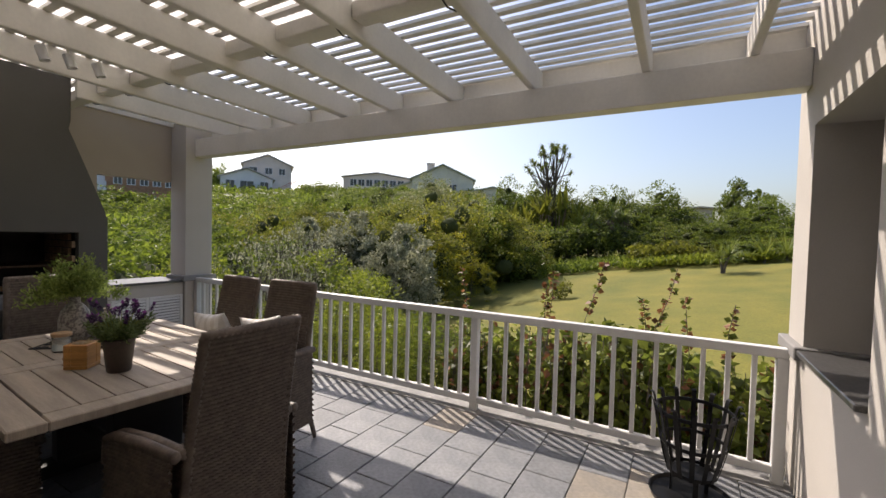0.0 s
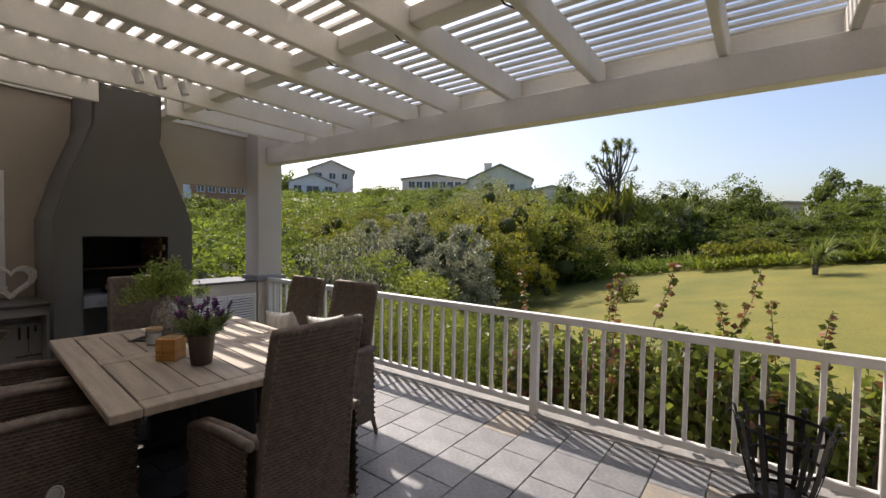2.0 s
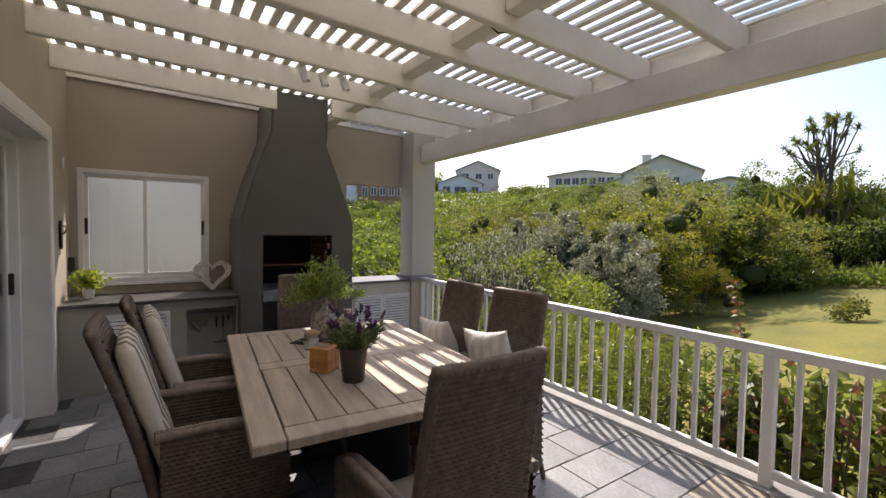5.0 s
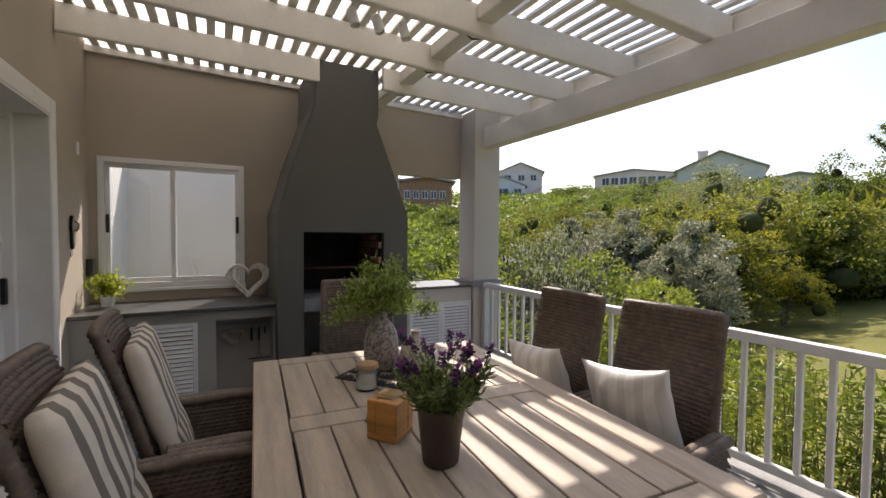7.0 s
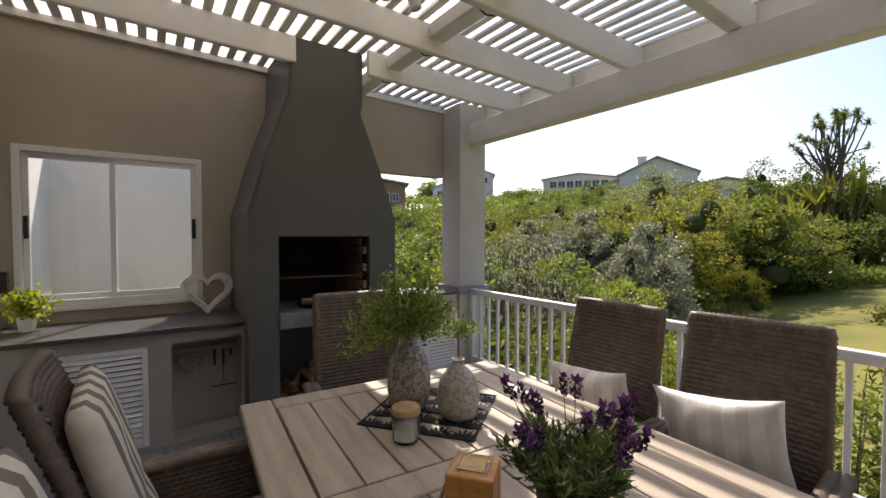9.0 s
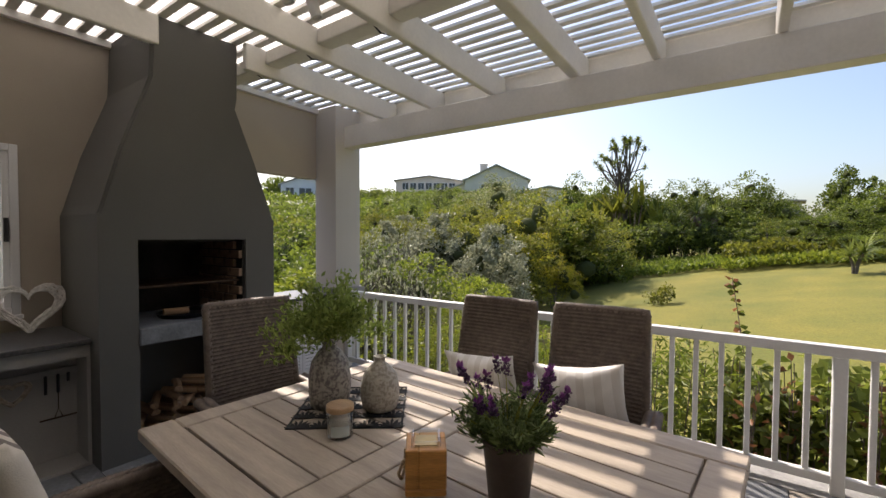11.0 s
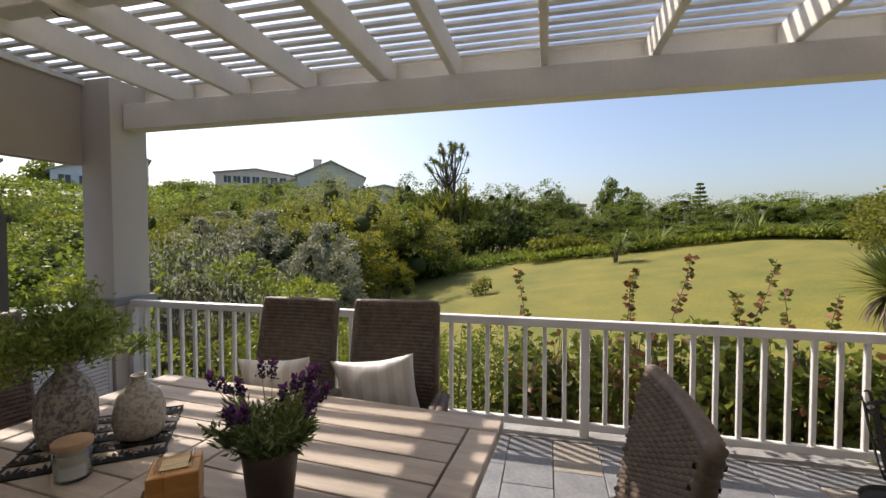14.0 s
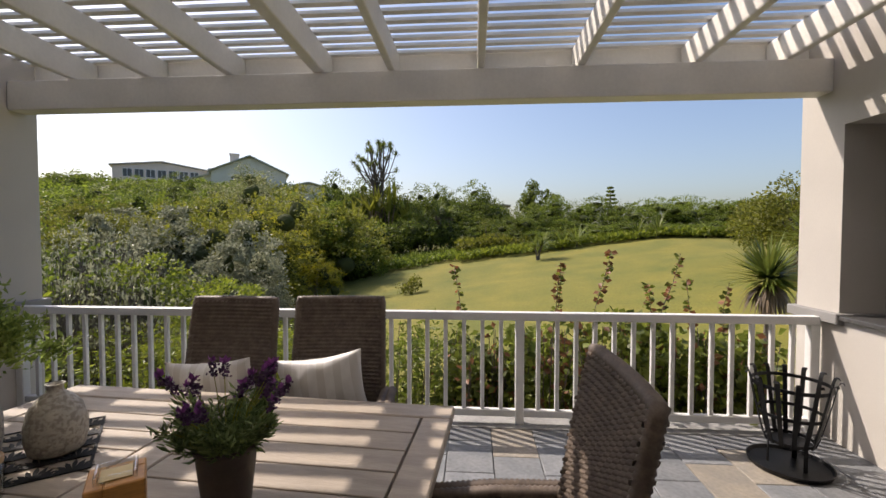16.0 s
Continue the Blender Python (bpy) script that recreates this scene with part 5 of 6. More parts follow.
def cushion_bm(w, d, h, puff=0.5, n=14, sag=0.0, pinch=0.0):
    """A soft pad w by d, h thick in its middle, with pinched edges."""
    bm = bmesh.new()
    faces = []
    for side in (1, -1):
        rows = []
        for i in range(n + 1):
            row = []
            for j in range(n + 1):
                u, v = 2 * i / n - 1, 2 * j / n - 1
                k = (max(0, 1 - u ** 4) * max(0, 1 - v ** 4)) ** 0.45
                if pinch:
                    k = (max(0, 1 - u * u) * max(0, 1 - v * v)) ** 0.58
                wob = (0.06 + pinch) * noise.noise(Vector((u * 2.3, v * 2.3, side))) + 1.6 * pinch * noise.noise(Vector((u * 4 + v * 2, v * 1.5 - u, side * 2)))
                pin = 1 - 0.05 * (u * u + v * v) * puff + 0.03 * abs(u * v)
                row.append(bm.verts.new((u * w / 2 * (pin - pinch * u * u * (1 - v * v)), v * d / 2 * (pin - pinch * v * v * (1 - u * u)), side * h / 2 * (k + wob * k) - sag * (1 - u * u))))
            rows.append(row)
        for a, b in zip(rows, rows[1:]):
            for j in range(n):
                q = (a[j], b[j], b[j + 1], a[j + 1])
                bm.faces.new(q if side > 0 else q[::-1])
    bmesh.ops.remove_doubles(bm, verts=bm.verts, dist=0.0008)
    return bm


def pad_bm(w, d, h, n=18):
    """A box cushion with rounded edges, a welt round both faces and a fold across its middle."""
    bm = bmesh.new()
    grid = {}
    for side in (1, -1):
        for i in range(n + 1):
            for j in range(n + 1):
                u, v = 2 * i / n - 1, 2 * j / n - 1
                k = (max(0.0, 1 - abs(u) ** 7) * max(0.0, 1 - abs(v) ** 7)) ** 0.4
                fold = 0.25 * math.exp(-((v + 0.25) / 0.09) ** 2)
                wob = 0.12 * noise.noise(Vector((u * 2.1, v * 2.6, side * 3.0)))
                grid[side, i, j] = bm.verts.new((u * w / 2 * (1 - 0.012 * (1 - k)), v * d / 2, side * h / 2 * (0.35 + (0.65 + wob - fold) * k)))
        for i in range(n):
            for j in range(n):
                q = (grid[side, i, j], grid[side, i + 1, j], grid[side, i + 1, j + 1], grid[side, i, j + 1])
                bm.faces.new(q if side > 0 else q[::-1])
    ring = [(i, 0) for i in range(n)] + [(n, j) for j in range(n)] + [(i, n) for i in range(n, 0, -1)] + [(0, j) for j in range(n, 0, -1)]
    for (a, b), (c, e) in zip(ring, ring[1:] + ring[:1]):
        bm.faces.new((grid[-1, a, b], grid[-1, c, e], grid[1, c, e], grid[1, a, b]))
    return bm


def striped(name, c0, c1, period, share, rough=0.85, axis="X", gloss=0.0):
    m = mat(name, c0, rough, vary=0.05, scale=20, fine=300, bump=0.15)
    nt = m.node_tree
    b = nt.nodes["Principled BSDF"]
    src = b.inputs["Base Color"].links[0].from_socket
    tc = nt.nodes.new("ShaderNodeTexCoord")
    sep, mul, fr, gt = nt.nodes.new("ShaderNodeSeparateXYZ"), nt.nodes.new("ShaderNodeMath"), nt.nodes.new("ShaderNodeMath"), nt.nodes.new("ShaderNodeMath")
    mul.operation, fr.operation, gt.operation = "MULTIPLY", "FRACT", "GREATER_THAN"
    mul.inputs[1].default_value, gt.inputs[1].default_value = 1 / period, share
    nt.links.new(tc.outputs["Object"], sep.inputs[0]), nt.links.new(sep.outputs[axis], mul.inputs[0]), nt.links.new(mul.outputs[0], fr.inputs[0]), nt.links.new(fr.outputs[0], gt.inputs[0])
    mx = nt.nodes.new("ShaderNodeMix")
    mx.data_type = "RGBA"
    nt.links.new(gt.outputs[0], mx.inputs[0]), nt.links.new(src, mx.inputs[6])
    mx.inputs[7].default_value = (*c1, 1)
    nt.links.new(mx.outputs[2], b.inputs["Base Color"])
    b.inputs["Sheen Weight"].default_value = gloss
    return m


stripe_cloth = striped("beige_brown_striped_cloth", (0.66, 0.61, 0.52), (0.175, 0.15, 0.125), 0.094, 0.54)
beige_cloth = mat("beige_cloth", (0.46, 0.41, 0.34), 0.9, vary=0.06, scale=12, fine=300, bump=0.2)
satin = striped("white_satin_stripe", (0.76, 0.75, 0.74), (0.60, 0.58, 0.56), 0.075, 0.55, rough=0.38)

chair = wicker_chair()
LEAN[0] = 0.12
recliner = wicker_chair()
tagged(recliner, "brown-grey wicker high-backed armchair with its back reclined", "chair", "chairs round the table")
seats = [(-1.58, -1.42, 179, "garden"), (-1.02, -1.365, 184, "garden"), (-0.287, -2.185, 90, "end"), (-2.34, -2.05, -98, "hearth"), (-1.29, -2.86, 2, "house"), (-1.875, -2.785, 3, "house")]
for k, (x, y, turn, row) in enumerate(seats):
    m = pose(x, y, 0.0, 0, 0, turn)
    if k in (0, 4):
        (chair if k == 0 else recliner).matrix_basis = m
    else:
        copy_thing(recliner if k == 5 else chair, m)
    sc = part("seat_cushion", cushion_bm(0.48, 0.50, 0.075), stripe_cloth if row == "house" else beige_cloth, smooth=True)
    sc.matrix_basis = m @ pose(0, 0.05, 0.405 + 0.036)
    tagged(sc, "beige and brown striped seat cushion on a wicker chair" if row == "house" else "plain beige seat cushion on a wicker chair", "cushion", "seat cushions")
    if row == "house":
        bc = part("back_cushion", pad_bm(0.45, 0.61, 0.085), stripe_cloth, smooth=True)
        bc.matrix_basis = m @ pose(0, -0.236, 0.748, 106, 0, 0)
        tagged(bc, "beige and brown striped back cushion on a wicker chair", "cushion", "back cushions")
    if row == "garden":
        tp = part("throw_pillow", cushion_bm(0.40, 0.41, 0.18, puff=0.0, n=24, pinch=0.09), satin, smooth=True)
        tp.matrix_basis = m @ (pose(0.02, -0.06, 0.695, 78, 8, 0) if k else pose(-0.05, -0.05, 0.685, 74, 5, 0))
        tagged(tp, "white satin striped throw pillow propped on a chair", "pillow", "throw pillows")

# ---- table ----
tb = thing("dining_table", "whitewashed wooden extending dining table with dark pedestals", "table", pose(-1.317, -2.13, 0.025, 0, 0, -4.2))
TW, TD = 1.70, 1.21
part("frame", boxes((-TW / 2, -TD / 2, 0.71, TW / 2, -TD / 2 + 0.115, 0.75), (-TW / 2, TD / 2 - 0.115, 0.71, TW / 2, TD / 2, 0.75), (-TW / 2, -TD / 2 + 0.117, 0.71, -TW / 2 + 0.105, TD / 2 - 0.117, 0.75),
                    (TW / 2 - 0.105, -TD / 2 + 0.117, 0.71, TW / 2, TD / 2 - 0.117, 0.75), bevel=0.005), table_wood, tb)
tbl2 = mat("table_plank_wood", (0.465, 0.39, 0.308), 0.55, vary=0.13, scale=2.5, fine=30, bump=0.12, stretch=(1, 9, 1), each=0.08)
nb = 8
span = TD - 0.234 - 0.008
part("middle_rail", boxes((-0.086, -TD / 2 + 0.117, 0.711, 0.024, TD / 2 - 0.117, 0.750), bevel=0.004), table_wood, tb)
for a, b in ((-TW / 2 + 0.112, -0.093), (0.031, TW / 2 - 0.112)):
    for k in range(nb):
        y0 = -span / 2 + span * k / nb + 0.003
        y1 = -span / 2 + span * (k + 1) / nb - 0.003
        part("plank", boxes((a, y0, 0.715, b, y1, 0.749), bevel=0.002), tbl2, tb)
part("underframe", boxes((-0.72, -0.5, 0.66, 0.72, 0.5, 0.709)), black_metal, tb)
for x in (-0.42, 0.42):
    bm = bmesh.new()
    box(bm, x - 0.05, -0.16, 0.05, x + 0.05, 0.16, 0.66, bevel=0.008)
    box(bm, x - 0.06, -0.42, -0.025, x + 0.06, 0.42, 0.06, bevel=0.01)
    part("pedestal", bm, black_metal, tb)
part("stretcher", boxes((-0.37, -0.04, 0.22, 0.37, 0.04, 0.30), bevel=0.006), black_metal, tb)

# ---- things on the table ----
TZ = 0.776


def flecked(name, base, fleck, scale):
    m = mat(name, base, 0.45, vary=0.08, scale=25, bump=0.12)
    nt = m.node_tree
    b = nt.nodes["Principled BSDF"]
    src = b.inputs["Base Color"].links[0].from_socket
    tc, no, rp, mx = nt.nodes.new("ShaderNodeTexCoord"), nt.nodes.new("ShaderNodeTexNoise"), nt.nodes.new("ShaderNodeValToRGB"), nt.nodes.new("ShaderNodeMix")
    no.inputs["Scale"].default_value, no.inputs["Detail"].default_value = scale, 3
    rp.color_ramp.elements[0].position, rp.color_ramp.elements[1].position = 0.44, 0.60
    nt.links.new(tc.outputs["Object"], no.inputs["Vector"]), nt.links.new(no.outputs["Fac"], rp.inputs[0])
    mx.data_type = "RGBA"
    nt.links.new(rp.outputs[0], mx.inputs[0]), nt.links.new(src, mx.inputs[6])
    mx.inputs[7].default_value = (*fleck, 1)
    nt.links.new(mx.outputs[2], b.inputs["Base Color"])
    return m


vase_mat = flecked("flecked_glaze_grey", (0.45, 0.42, 0.37), (0.15, 0.13, 0.13), 75)
vase_mat2 = flecked("flecked_glaze_cream", (0.52, 0.49, 0.42), (0.28, 0.25, 0.21), 80)
v1 = thing("tall_vase", "tall grey flecked ceramic vase holding green sprigs", "vase", pose(-1.82, -2.13, TZ + 0.003))
bm = bmesh.new()
lathe(bm, [(0.0, 0.0), (0.062, 0.0), (0.074, 0.01), (0.084, 0.07), (0.083, 0.13), (0.072, 0.185), (0.048, 0.222), (0.030, 0.24), (0.027, 0.265), (0.032, 0.278), (0.027, 0.278), (0.022, 0.26), (0.02, 0.2), (0.0, 0.2)], 32, cap=False)
part("body", bm, vase_mat, v1, smooth=True)
v2 = thing("short_vase", "short cream flecked ceramic vase", "vase", pose(-1.635, -2.03, TZ + 0.003))
bm = bmesh.new()
lathe(bm, [(0.0, 0.0), (0.056, 0.0), (0.068, 0.01), (0.077, 0.05), (0.077, 0.09), (0.066, 0.14), (0.042, 0.172), (0.021, 0.188), (0.020, 0.204), (0.025, 0.212), (0.02, 0.212), (0.016, 0.2), (0.0, 0.15)], 32, cap=False)
part("body", bm, vase_mat2, v2, smooth=True)
sprig_leaf = foliage("sprig_leaves", (0.14, 0.21, 0.04), (0.42, 0.52, 0.13), 0.5)
sp = thing("vase_sprigs", "feathery green sprigs standing in the tall vase", "foliage", pose(-1.82, -2.13, TZ + 0.2))
g = random.Random(3)
bm = bmesh.new()
p, d = [], []
for i in range(20):
    a, q = 6.283 * i / 20 + g.uniform(-0.2, 0.2), g.uniform(0.05, 0.25)
    top = Vector((math.cos(a) * q, math.sin(a) * q, 0.33 - 0.9 * q + g.uniform(-0.05, 0.04)))
    base = Vector((0, 0, 0.02))
    m1 = Vector((top.x * 0.25, top.y * 0.25, 0.10))
    tube(bm, [base, m1, top], [0.002, 0.0018, 0.0008], 4)
    for k in range(230):
        s = g.uniform(0.15, 1.05)
        c = m1.lerp(top, s)
        r = 0.030 * (1.25 - 0.5 * s)
        p.append(tuple(c + Vector((g.gauss(0, r), g.gauss(0, r), g.gauss(0, r * 0.8)))))
        d.append((top.x * 2 + g.gauss(0, 0.5), top.y * 2 + g.gauss(0, 0.5), 0.5 + g.gauss(0, 0.5)))
part("stalk_mass", bm, leaf_olive, sp)
f = new("leaves", leaf_mesh("leaves", np.array(p), np.array(d), 0.027, sprig_leaf, 0.42))
f.parent = sp

clear = thin_glass("clear_glass", (0.95, 0.96, 0.95))
wax = mat("cream_wax", (0.82, 0.79, 0.72), 0.5, vary=0.03, bump=0)
lid_wood = mat("pale_lid_wood", (0.50, 0.33, 0.18), 0.5, vary=0.12, scale=6, fine=60, stretch=(1, 8, 1))
cd = thing("candle_jar", "glass jar candle with a pale wooden lid", "candle", pose(-1.59, -2.275, TZ))
bm = bmesh.new()
lathe(bm, [(0.0, 0.0), (0.043, 0.0), (0.046, 0.005), (0.047, 0.09), (0.0445, 0.09), (0.0435, 0.012), (0.0, 0.012)], 28, cap=False)
part("jar", bm, clear, cd, smooth=True)
bm = bmesh.new()
lathe(bm, [(0.0, 0.013), (0.0428, 0.013), (0.0428, 0.075), (0.0, 0.075)], 28, cap=False)
part("wax", bm, wax, cd)
bm = bmesh.new()
lathe(bm, [(0.0, 0.0905), (0.047, 0.0905), (0.048, 0.094), (0.048, 0.106), (0.046, 0.109), (0.0, 0.109)], 28, cap=False)
part("lid", bm, lid_wood, cd)
bm = bmesh.new()
rr = lathe(bm, [(0.0475, 0.012), (0.0475, 0.048)], 40, cap=False)
bmesh.ops.delete(bm, geom=[fc for fc in bm.faces if fc.calc_center_median().dot(Vector((0.75, -0.66, 0))) < 0.037], context="FACES")
part("sticker", bm, mat("grey_green_label", (0.50, 0.56, 0.54), 0.6, vary=0.05, bump=0), cd, "grey-green paper label")

box_wood = mat("honey_wood", (0.66, 0.32, 0.085), 0.45, vary=0.2, scale=4, fine=50, bump=0.1, stretch=(1, 1, 7))
ln = thing("wooden_lantern", "honey-coloured wooden block lantern with glass and rope", "lantern", pose(-1.165, -2.335, TZ, 0, 0, 38))
part("block", boxes((-0.055, -0.055, 0.0, 0.055, 0.055, 0.018), (-0.055, -0.055, 0.018, -0.02, 0.055, 0.125), (-0.02, 0.02, 0.018, 0.055, 0.055, 0.125), (-0.02, -0.055, 0.018, 0.055, 0.02, 0.125), bevel=0.003), box_wood, ln)
bm = bmesh.new()
for s in (-0.036, 0.036):
    box(bm, s - 0.004, -0.04, 0.125, s + 0.004, 0.04, 0.142, bevel=0.002)
    box(bm, -0.032, s - 0.004, 0.125, 0.032, s + 0.004, 0.142, bevel=0.002)
o = part("glass_rim", bm, clear, ln)
part("wick_plate", boxes((-0.03, -0.03, 0.125, 0.03, 0.03, 0.128)), mat("brass", (0.5, 0.36, 0.16), 0.35, metal=1.0, vary=0.1), ln)
bm = bmesh.new()
braid(bm, [(-0.058, -0.03, 0.09), (-0.075, -0.02, 0.045), (-0.068, 0.01, 0.012), (-0.06, 0.03, 0.03), (-0.058, 0.04, 0.085)], 0.0055)
part("rope", bm, mat("rope", (0.42, 0.32, 0.20), 0.9, vary=0.15, scale=60), ln)

pt = thing("lavender_pot", "lavender with purple flowers in a dark brown pot", "plant", pose(-0.945, -2.265, TZ))
bm = bmesh.new()
lathe(bm, [(0.0, 0.0), (0.048, 0.0), (0.052, 0.004), (0.069, 0.160), (0.073, 0.163), (0.073, 0.172), (0.067, 0.172), (0.064, 0.157), (0.0, 0.155)], 32, cap=False)
part("pot", bm, mat("dark_brown_pot", (0.085, 0.062, 0.048), 0.5, vary=0.15, scale=10, bump=0.1), pt, smooth=True)
lav = foliage("lavender_leaves", (0.08, 0.12, 0.035), (0.25, 0.33, 0.12), 0.4)
lav_flower = foliage("lavender_flowers", (0.05, 0.02, 0.06), (0.13, 0.05, 0.15), 0.2)
lav_bract = foliage("lavender_bracts", (0.16, 0.04, 0.18), (0.38, 0.11, 0.40), 0.3)
g = random.Random(9)
bm, p, d = bmesh.new(), [], []
tipsl = []
for i in range(46):
    a, q = g.uniform(0, 6.283), math.sqrt(g.uniform(0, 1))
    h = g.uniform(0.05, 0.125) if i > 20 else g.uniform(0.10, 0.175)
    b0 = Vector((math.cos(a) * 0.05 * q, math.sin(a) * 0.05 * q, 0.155))
    t = Vector((math.cos(a) * (0.04 + 0.10 * q), math.sin(a) * (0.04 + 0.10 * q), 0.155 + h))
    tube(bm, [b0, b0.lerp(t, 0.5) + Vector((0, 0, 0.02)), t], [0.002, 0.0016, 0.001], 4)
    for k in range(75 if i > 20 else 34):
        s = g.uniform(0.0, 0.97 if i > 20 else 0.62)
        c = b0.lerp(t, s)
        p.append(tuple(c + Vector((g.gauss(0, 0.008), g.gauss(0, 0.008), g.gauss(0, 0.006)))))
        d.append((math.cos(a) * 0.4 + g.gauss(0, 0.8), math.sin(a) * 0.4 + g.gauss(0, 0.8), 0.7 + g.gauss(0, 0.4)))
    if i <= 20:
        tipsl.append((t, (t - b0).normalized()))
part("stalk_mass", bm, leaf_olive, pt)
f = new("leaves", leaf_mesh("leaves", np.array(p), np.array(d), 0.034, lav, 0.2))
f.parent = pt
for t, dd in tipsl:
    p = [tuple(t + dd * g.uniform(-0.004, 0.034) + Vector((g.gauss(0, 0.0045), g.gauss(0, 0.0045), 0))) for _ in range(60)]
    d = [(g.gauss(0, 1) + dd.x, g.gauss(0, 1) + dd.y, 0.8 + g.gauss(0, 0.4)) for _ in range(60)]
    fl = new("flower", leaf_mesh("flower", np.array(p), np.array(d), 0.010, lav_flower, 0.8))
    fl.parent = pt
    p = [tuple(t + dd * 0.034)] * 7
    d = [(g.gauss(0, 0.5), g.gauss(0, 0.5), 1.0) for _ in range(7)]
    br = new("bract", leaf_mesh("bract", np.array(p), np.array(d), 0.019, lav_bract, 0.55))
    br.parent = fl

# black cut-out table mat: a border and fans of narrow petals
tm = thing("table_mat", "square black cut-out table mat under the vases", "mat", pose(-1.745, -2.07, TZ, 0, 0, 38))
bm = bmesh.new()
S = 0.21
for a in range(4):
    box(bm, -S, -S, 0, S, -S + 0.008, 0.0025, m=pose(0, 0, 0, 0, 0, 90 * a))
for ix in range(5):
    for iy in range(5):
        cx, cy = -S + 2 * S * (ix + 0.5) / 5, -S + 2 * S * iy / 5 + 0.004
        for k in range(9):
            ang = radians(-78 + 156 * k / 8)
            v0 = Vector((cx, cy, 0.001))
            dr = Vector((math.sin(ang), math.cos(ang), 0))
            nr = Vector((dr.y, -dr.x, 0))
            R = 0.078 * (1 - 0.35 * abs(math.sin(ang)))
            pts = [v0 - nr * 0.002, v0 + dr * R * 0.7 - nr * 0.0062, v0 + dr * R, v0 + dr * R * 0.7 + nr * 0.0062, v0 + nr * 0.002]
            lo = [bm.verts.new(q) for q in pts]
            hi = [bm.verts.new(q + Vector((0, 0, 0.0016))) for q in pts]
            bm.faces.new(lo), bm.faces.new(hi[::-1])
            for e in range(5):
                bm.faces.new((lo[e], hi[e], hi[(e + 1) % 5], lo[(e + 1) % 5]))
part("lace", bm, mat("black_felt", (0.012, 0.012, 0.013), 0.8, vary=0.1, bump=0), tm)

# ---- fire basket ----
fb = thing("fire_basket", "black steel fire basket on a round tray", "fire basket", pose(1.625, -0.47, 0.0, 0, 0, 12))
bm = bmesh.new()
lathe(bm, [(0.0, 0.012), (0.205, 0.012), (0.215, 0.03), (0.222, 0.03), (0.212, 0.004), (0.0, 0.004)], 40, cap=False)
part("tray", bm, dark_steel, fb)


def rad(z):
    return 0.115 + 0.095 * ((z - 0.15) / 0.42) ** 0.8 if z > 0.15 else 0.115


for z, w in ((0.17, 0.018), (0.34, 0.02), (0.52, 0.022)):
    bm = bmesh.new()
    r = rad(z)
    lathe(bm, [(r, z - w / 2), (r + 0.004, z - w / 2), (r + 0.004, z + w / 2), (r, z + w / 2), (r, z - w / 2)], 36, cap=False)
    part("ring", bm, dark_steel, fb)
for k in range(14):
    a = 2 * math.pi * k / 14
    bm = bmesh.new()
    path = [(rad(z) + 0.006, z) for z in (0.155, 0.2, 0.26, 0.34, 0.42, 0.5, 0.55)] + [(rad(0.55) + 0.015, 0.575), (rad(0.55) + 0.028, 0.58), (rad(0.55) + 0.034, 0.567)]
    prev = None
    for r, z in path:
        c, s = Vector((math.cos(a), math.sin(a), 0)), Vector((-math.sin(a), math.cos(a), 0))
        ring = [bm.verts.new(c * (r + dr) + s * ds + Vector((0, 0, z))) for dr, ds in ((0, -0.0125), (0, 0.0125), (0.004, 0.0125), (0.004, -0.0125))]
        if prev:
            for i in range(4):
                bm.faces.new((prev[i], prev[(i + 1) % 4], ring[(i + 1) % 4], ring[i]))
        else:
            bm.faces.new(ring[::-1])
        prev = ring
    bm.faces.new(prev)
    part("bar", bm, dark_steel, fb)
bm = bmesh.new()
lathe(bm, [(0.0, 0.155), (0.115, 0.155), (0.115, 0.16), (0.0, 0.16)], 24, cap=False)
part("bottom_plate", bm, dark_steel, fb)
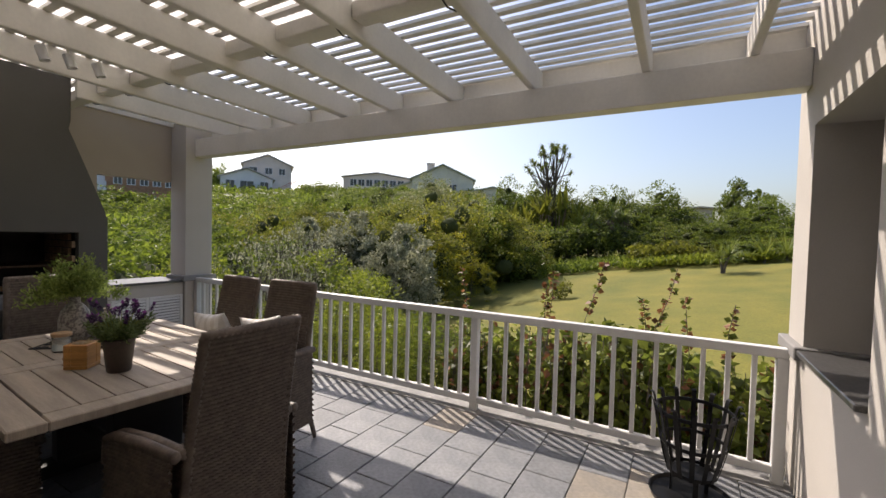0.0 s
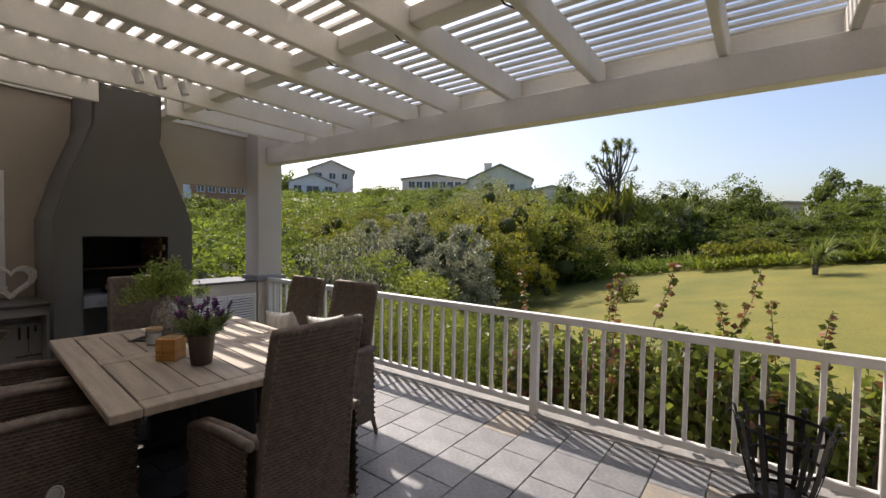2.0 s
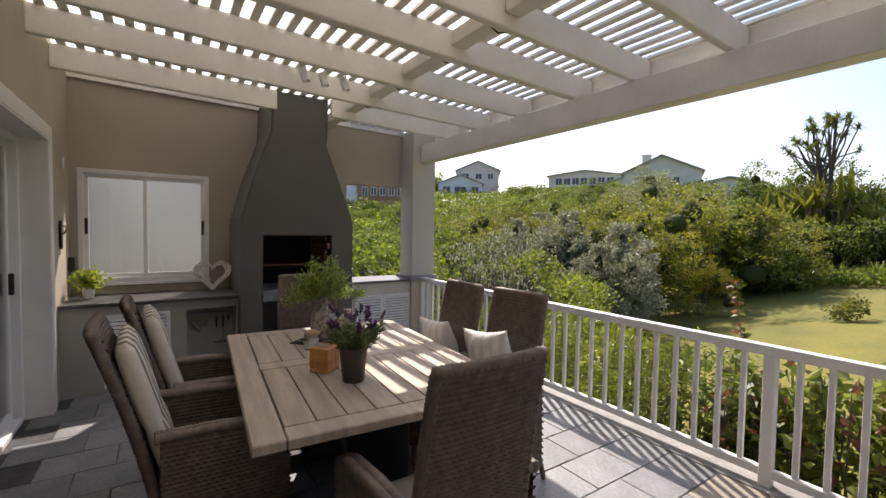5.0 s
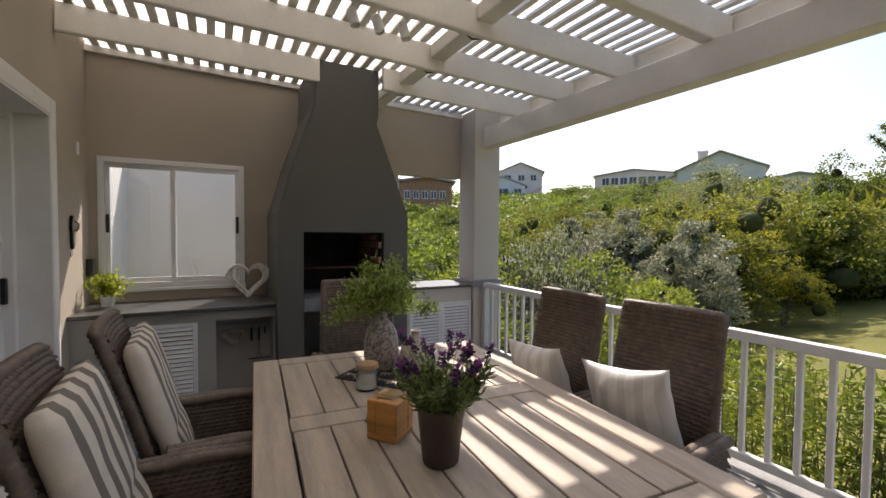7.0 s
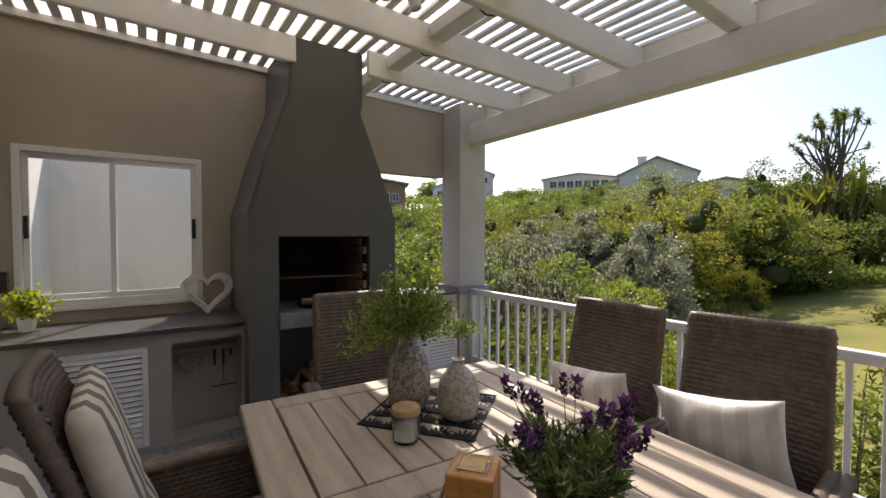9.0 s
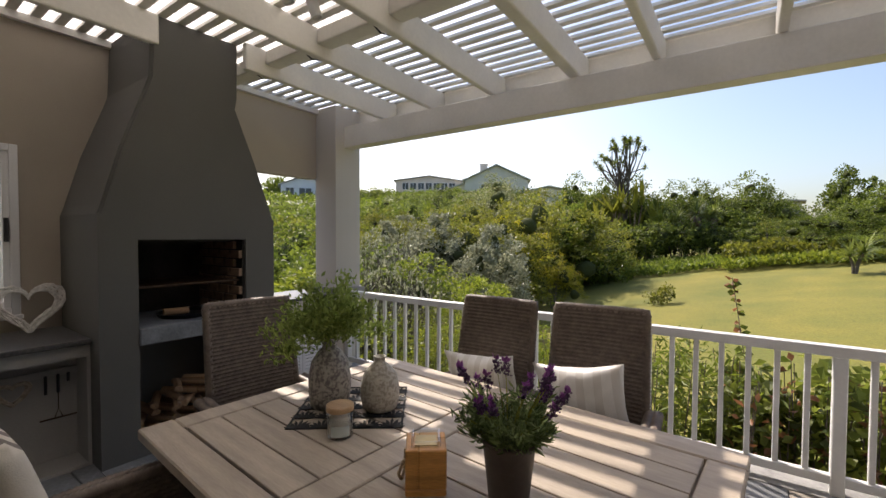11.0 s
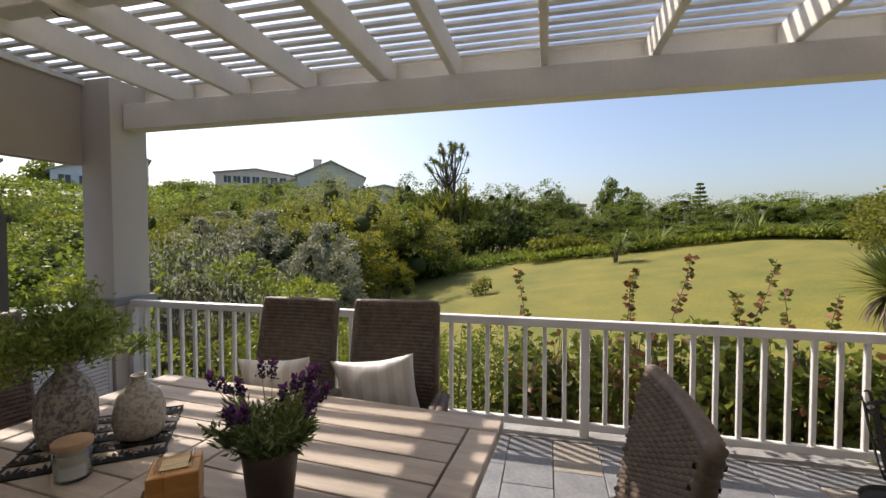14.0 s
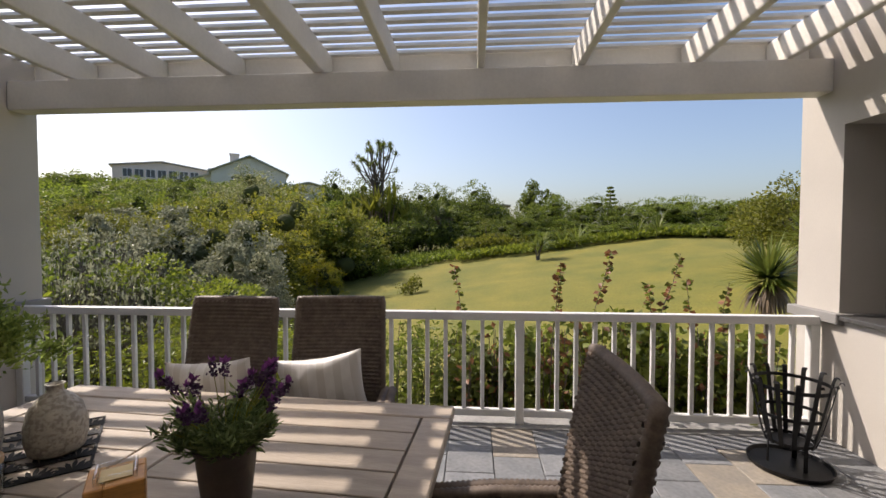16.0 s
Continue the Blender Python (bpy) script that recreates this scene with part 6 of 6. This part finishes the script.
for k in range(3):
    a = 2 * math.pi * k / 3 + 0.5
    part("leg", boxes((-0.006, -0.014, 0.012, 0.0, 0.014, 0.17), bevel=0.002), dark_steel, fb).matrix_local = Matrix.Translation((0.112 * math.cos(a), 0.112 * math.sin(a), 0)) @ pose(0, 0, 0, 0, 0, math.degrees(a))

# ---- slate tiles ----
flo = bpy.data.objects["floor"]
setting("kerb", boxes((XW, -0.085, -0.012, XR, 0.17, 0.006), bevel=0.004), mat("pale_stone_kerb", (0.34, 0.335, 0.325), 0.8, vary=0.15, scale=5, fine=40, bump=0.3), "pale stone kerb under the railing", "kerb")
g = random.Random(31)
tile_meshes = []
for k in range(8):
    bm = bmesh.new()
    w, l = 0.297, 0.395
    vs = box(bm, -w / 2, -l / 2, -0.02, w / 2, l / 2, 0.0, bevel=0.004)
    for v in bm.verts:
        v.co.x += g.uniform(-0.0015, 0.0015)
        v.co.y += g.uniform(-0.0015, 0.0015)
        if v.co.z > -0.01:
            v.co.z += g.uniform(-0.0012, 0.0012)
    me = bpy.data.meshes.new("tile")
    bm.normal_update()
    bm.to_mesh(me)
    bm.free()
    me.materials.append(slate_tan if k == 7 else slate)
    tile_meshes.append(me)
c = 0
x = XW + 0.152
while x < XR + 0.1:
    y = -0.09 - 0.2 - (0.20 if c % 2 else 0.0) - g.uniform(-0.03, 0.03)
    if c % 2:
        t = new("tile", tile_meshes[g.randrange(0, 7)])
        t.parent = flo
        t.location, t.scale = (x, -0.09 - 0.099, 0.0), (1, 0.5, 1)
        y = -0.09 - 0.2 - 0.2
    else:
        y = -0.09 - 0.2
    while y > YH - 0.1:
        t = new("tile", tile_meshes[7 if g.random() < 0.03 else g.randrange(0, 7)])
        t.parent = flo
        t.location = (x, y, g.uniform(-0.001, 0.0))
        y -= 0.4
    x += 0.302
    c += 1
for px, py in ((1.11, -0.70), (-0.10, -0.19)):
    near = min((o for o in flo.children if o.name.startswith("tile")), key=lambda o: (o.location.x - px) ** 2 + (o.location.y - py) ** 2)
    near.data = tile_meshes[7]
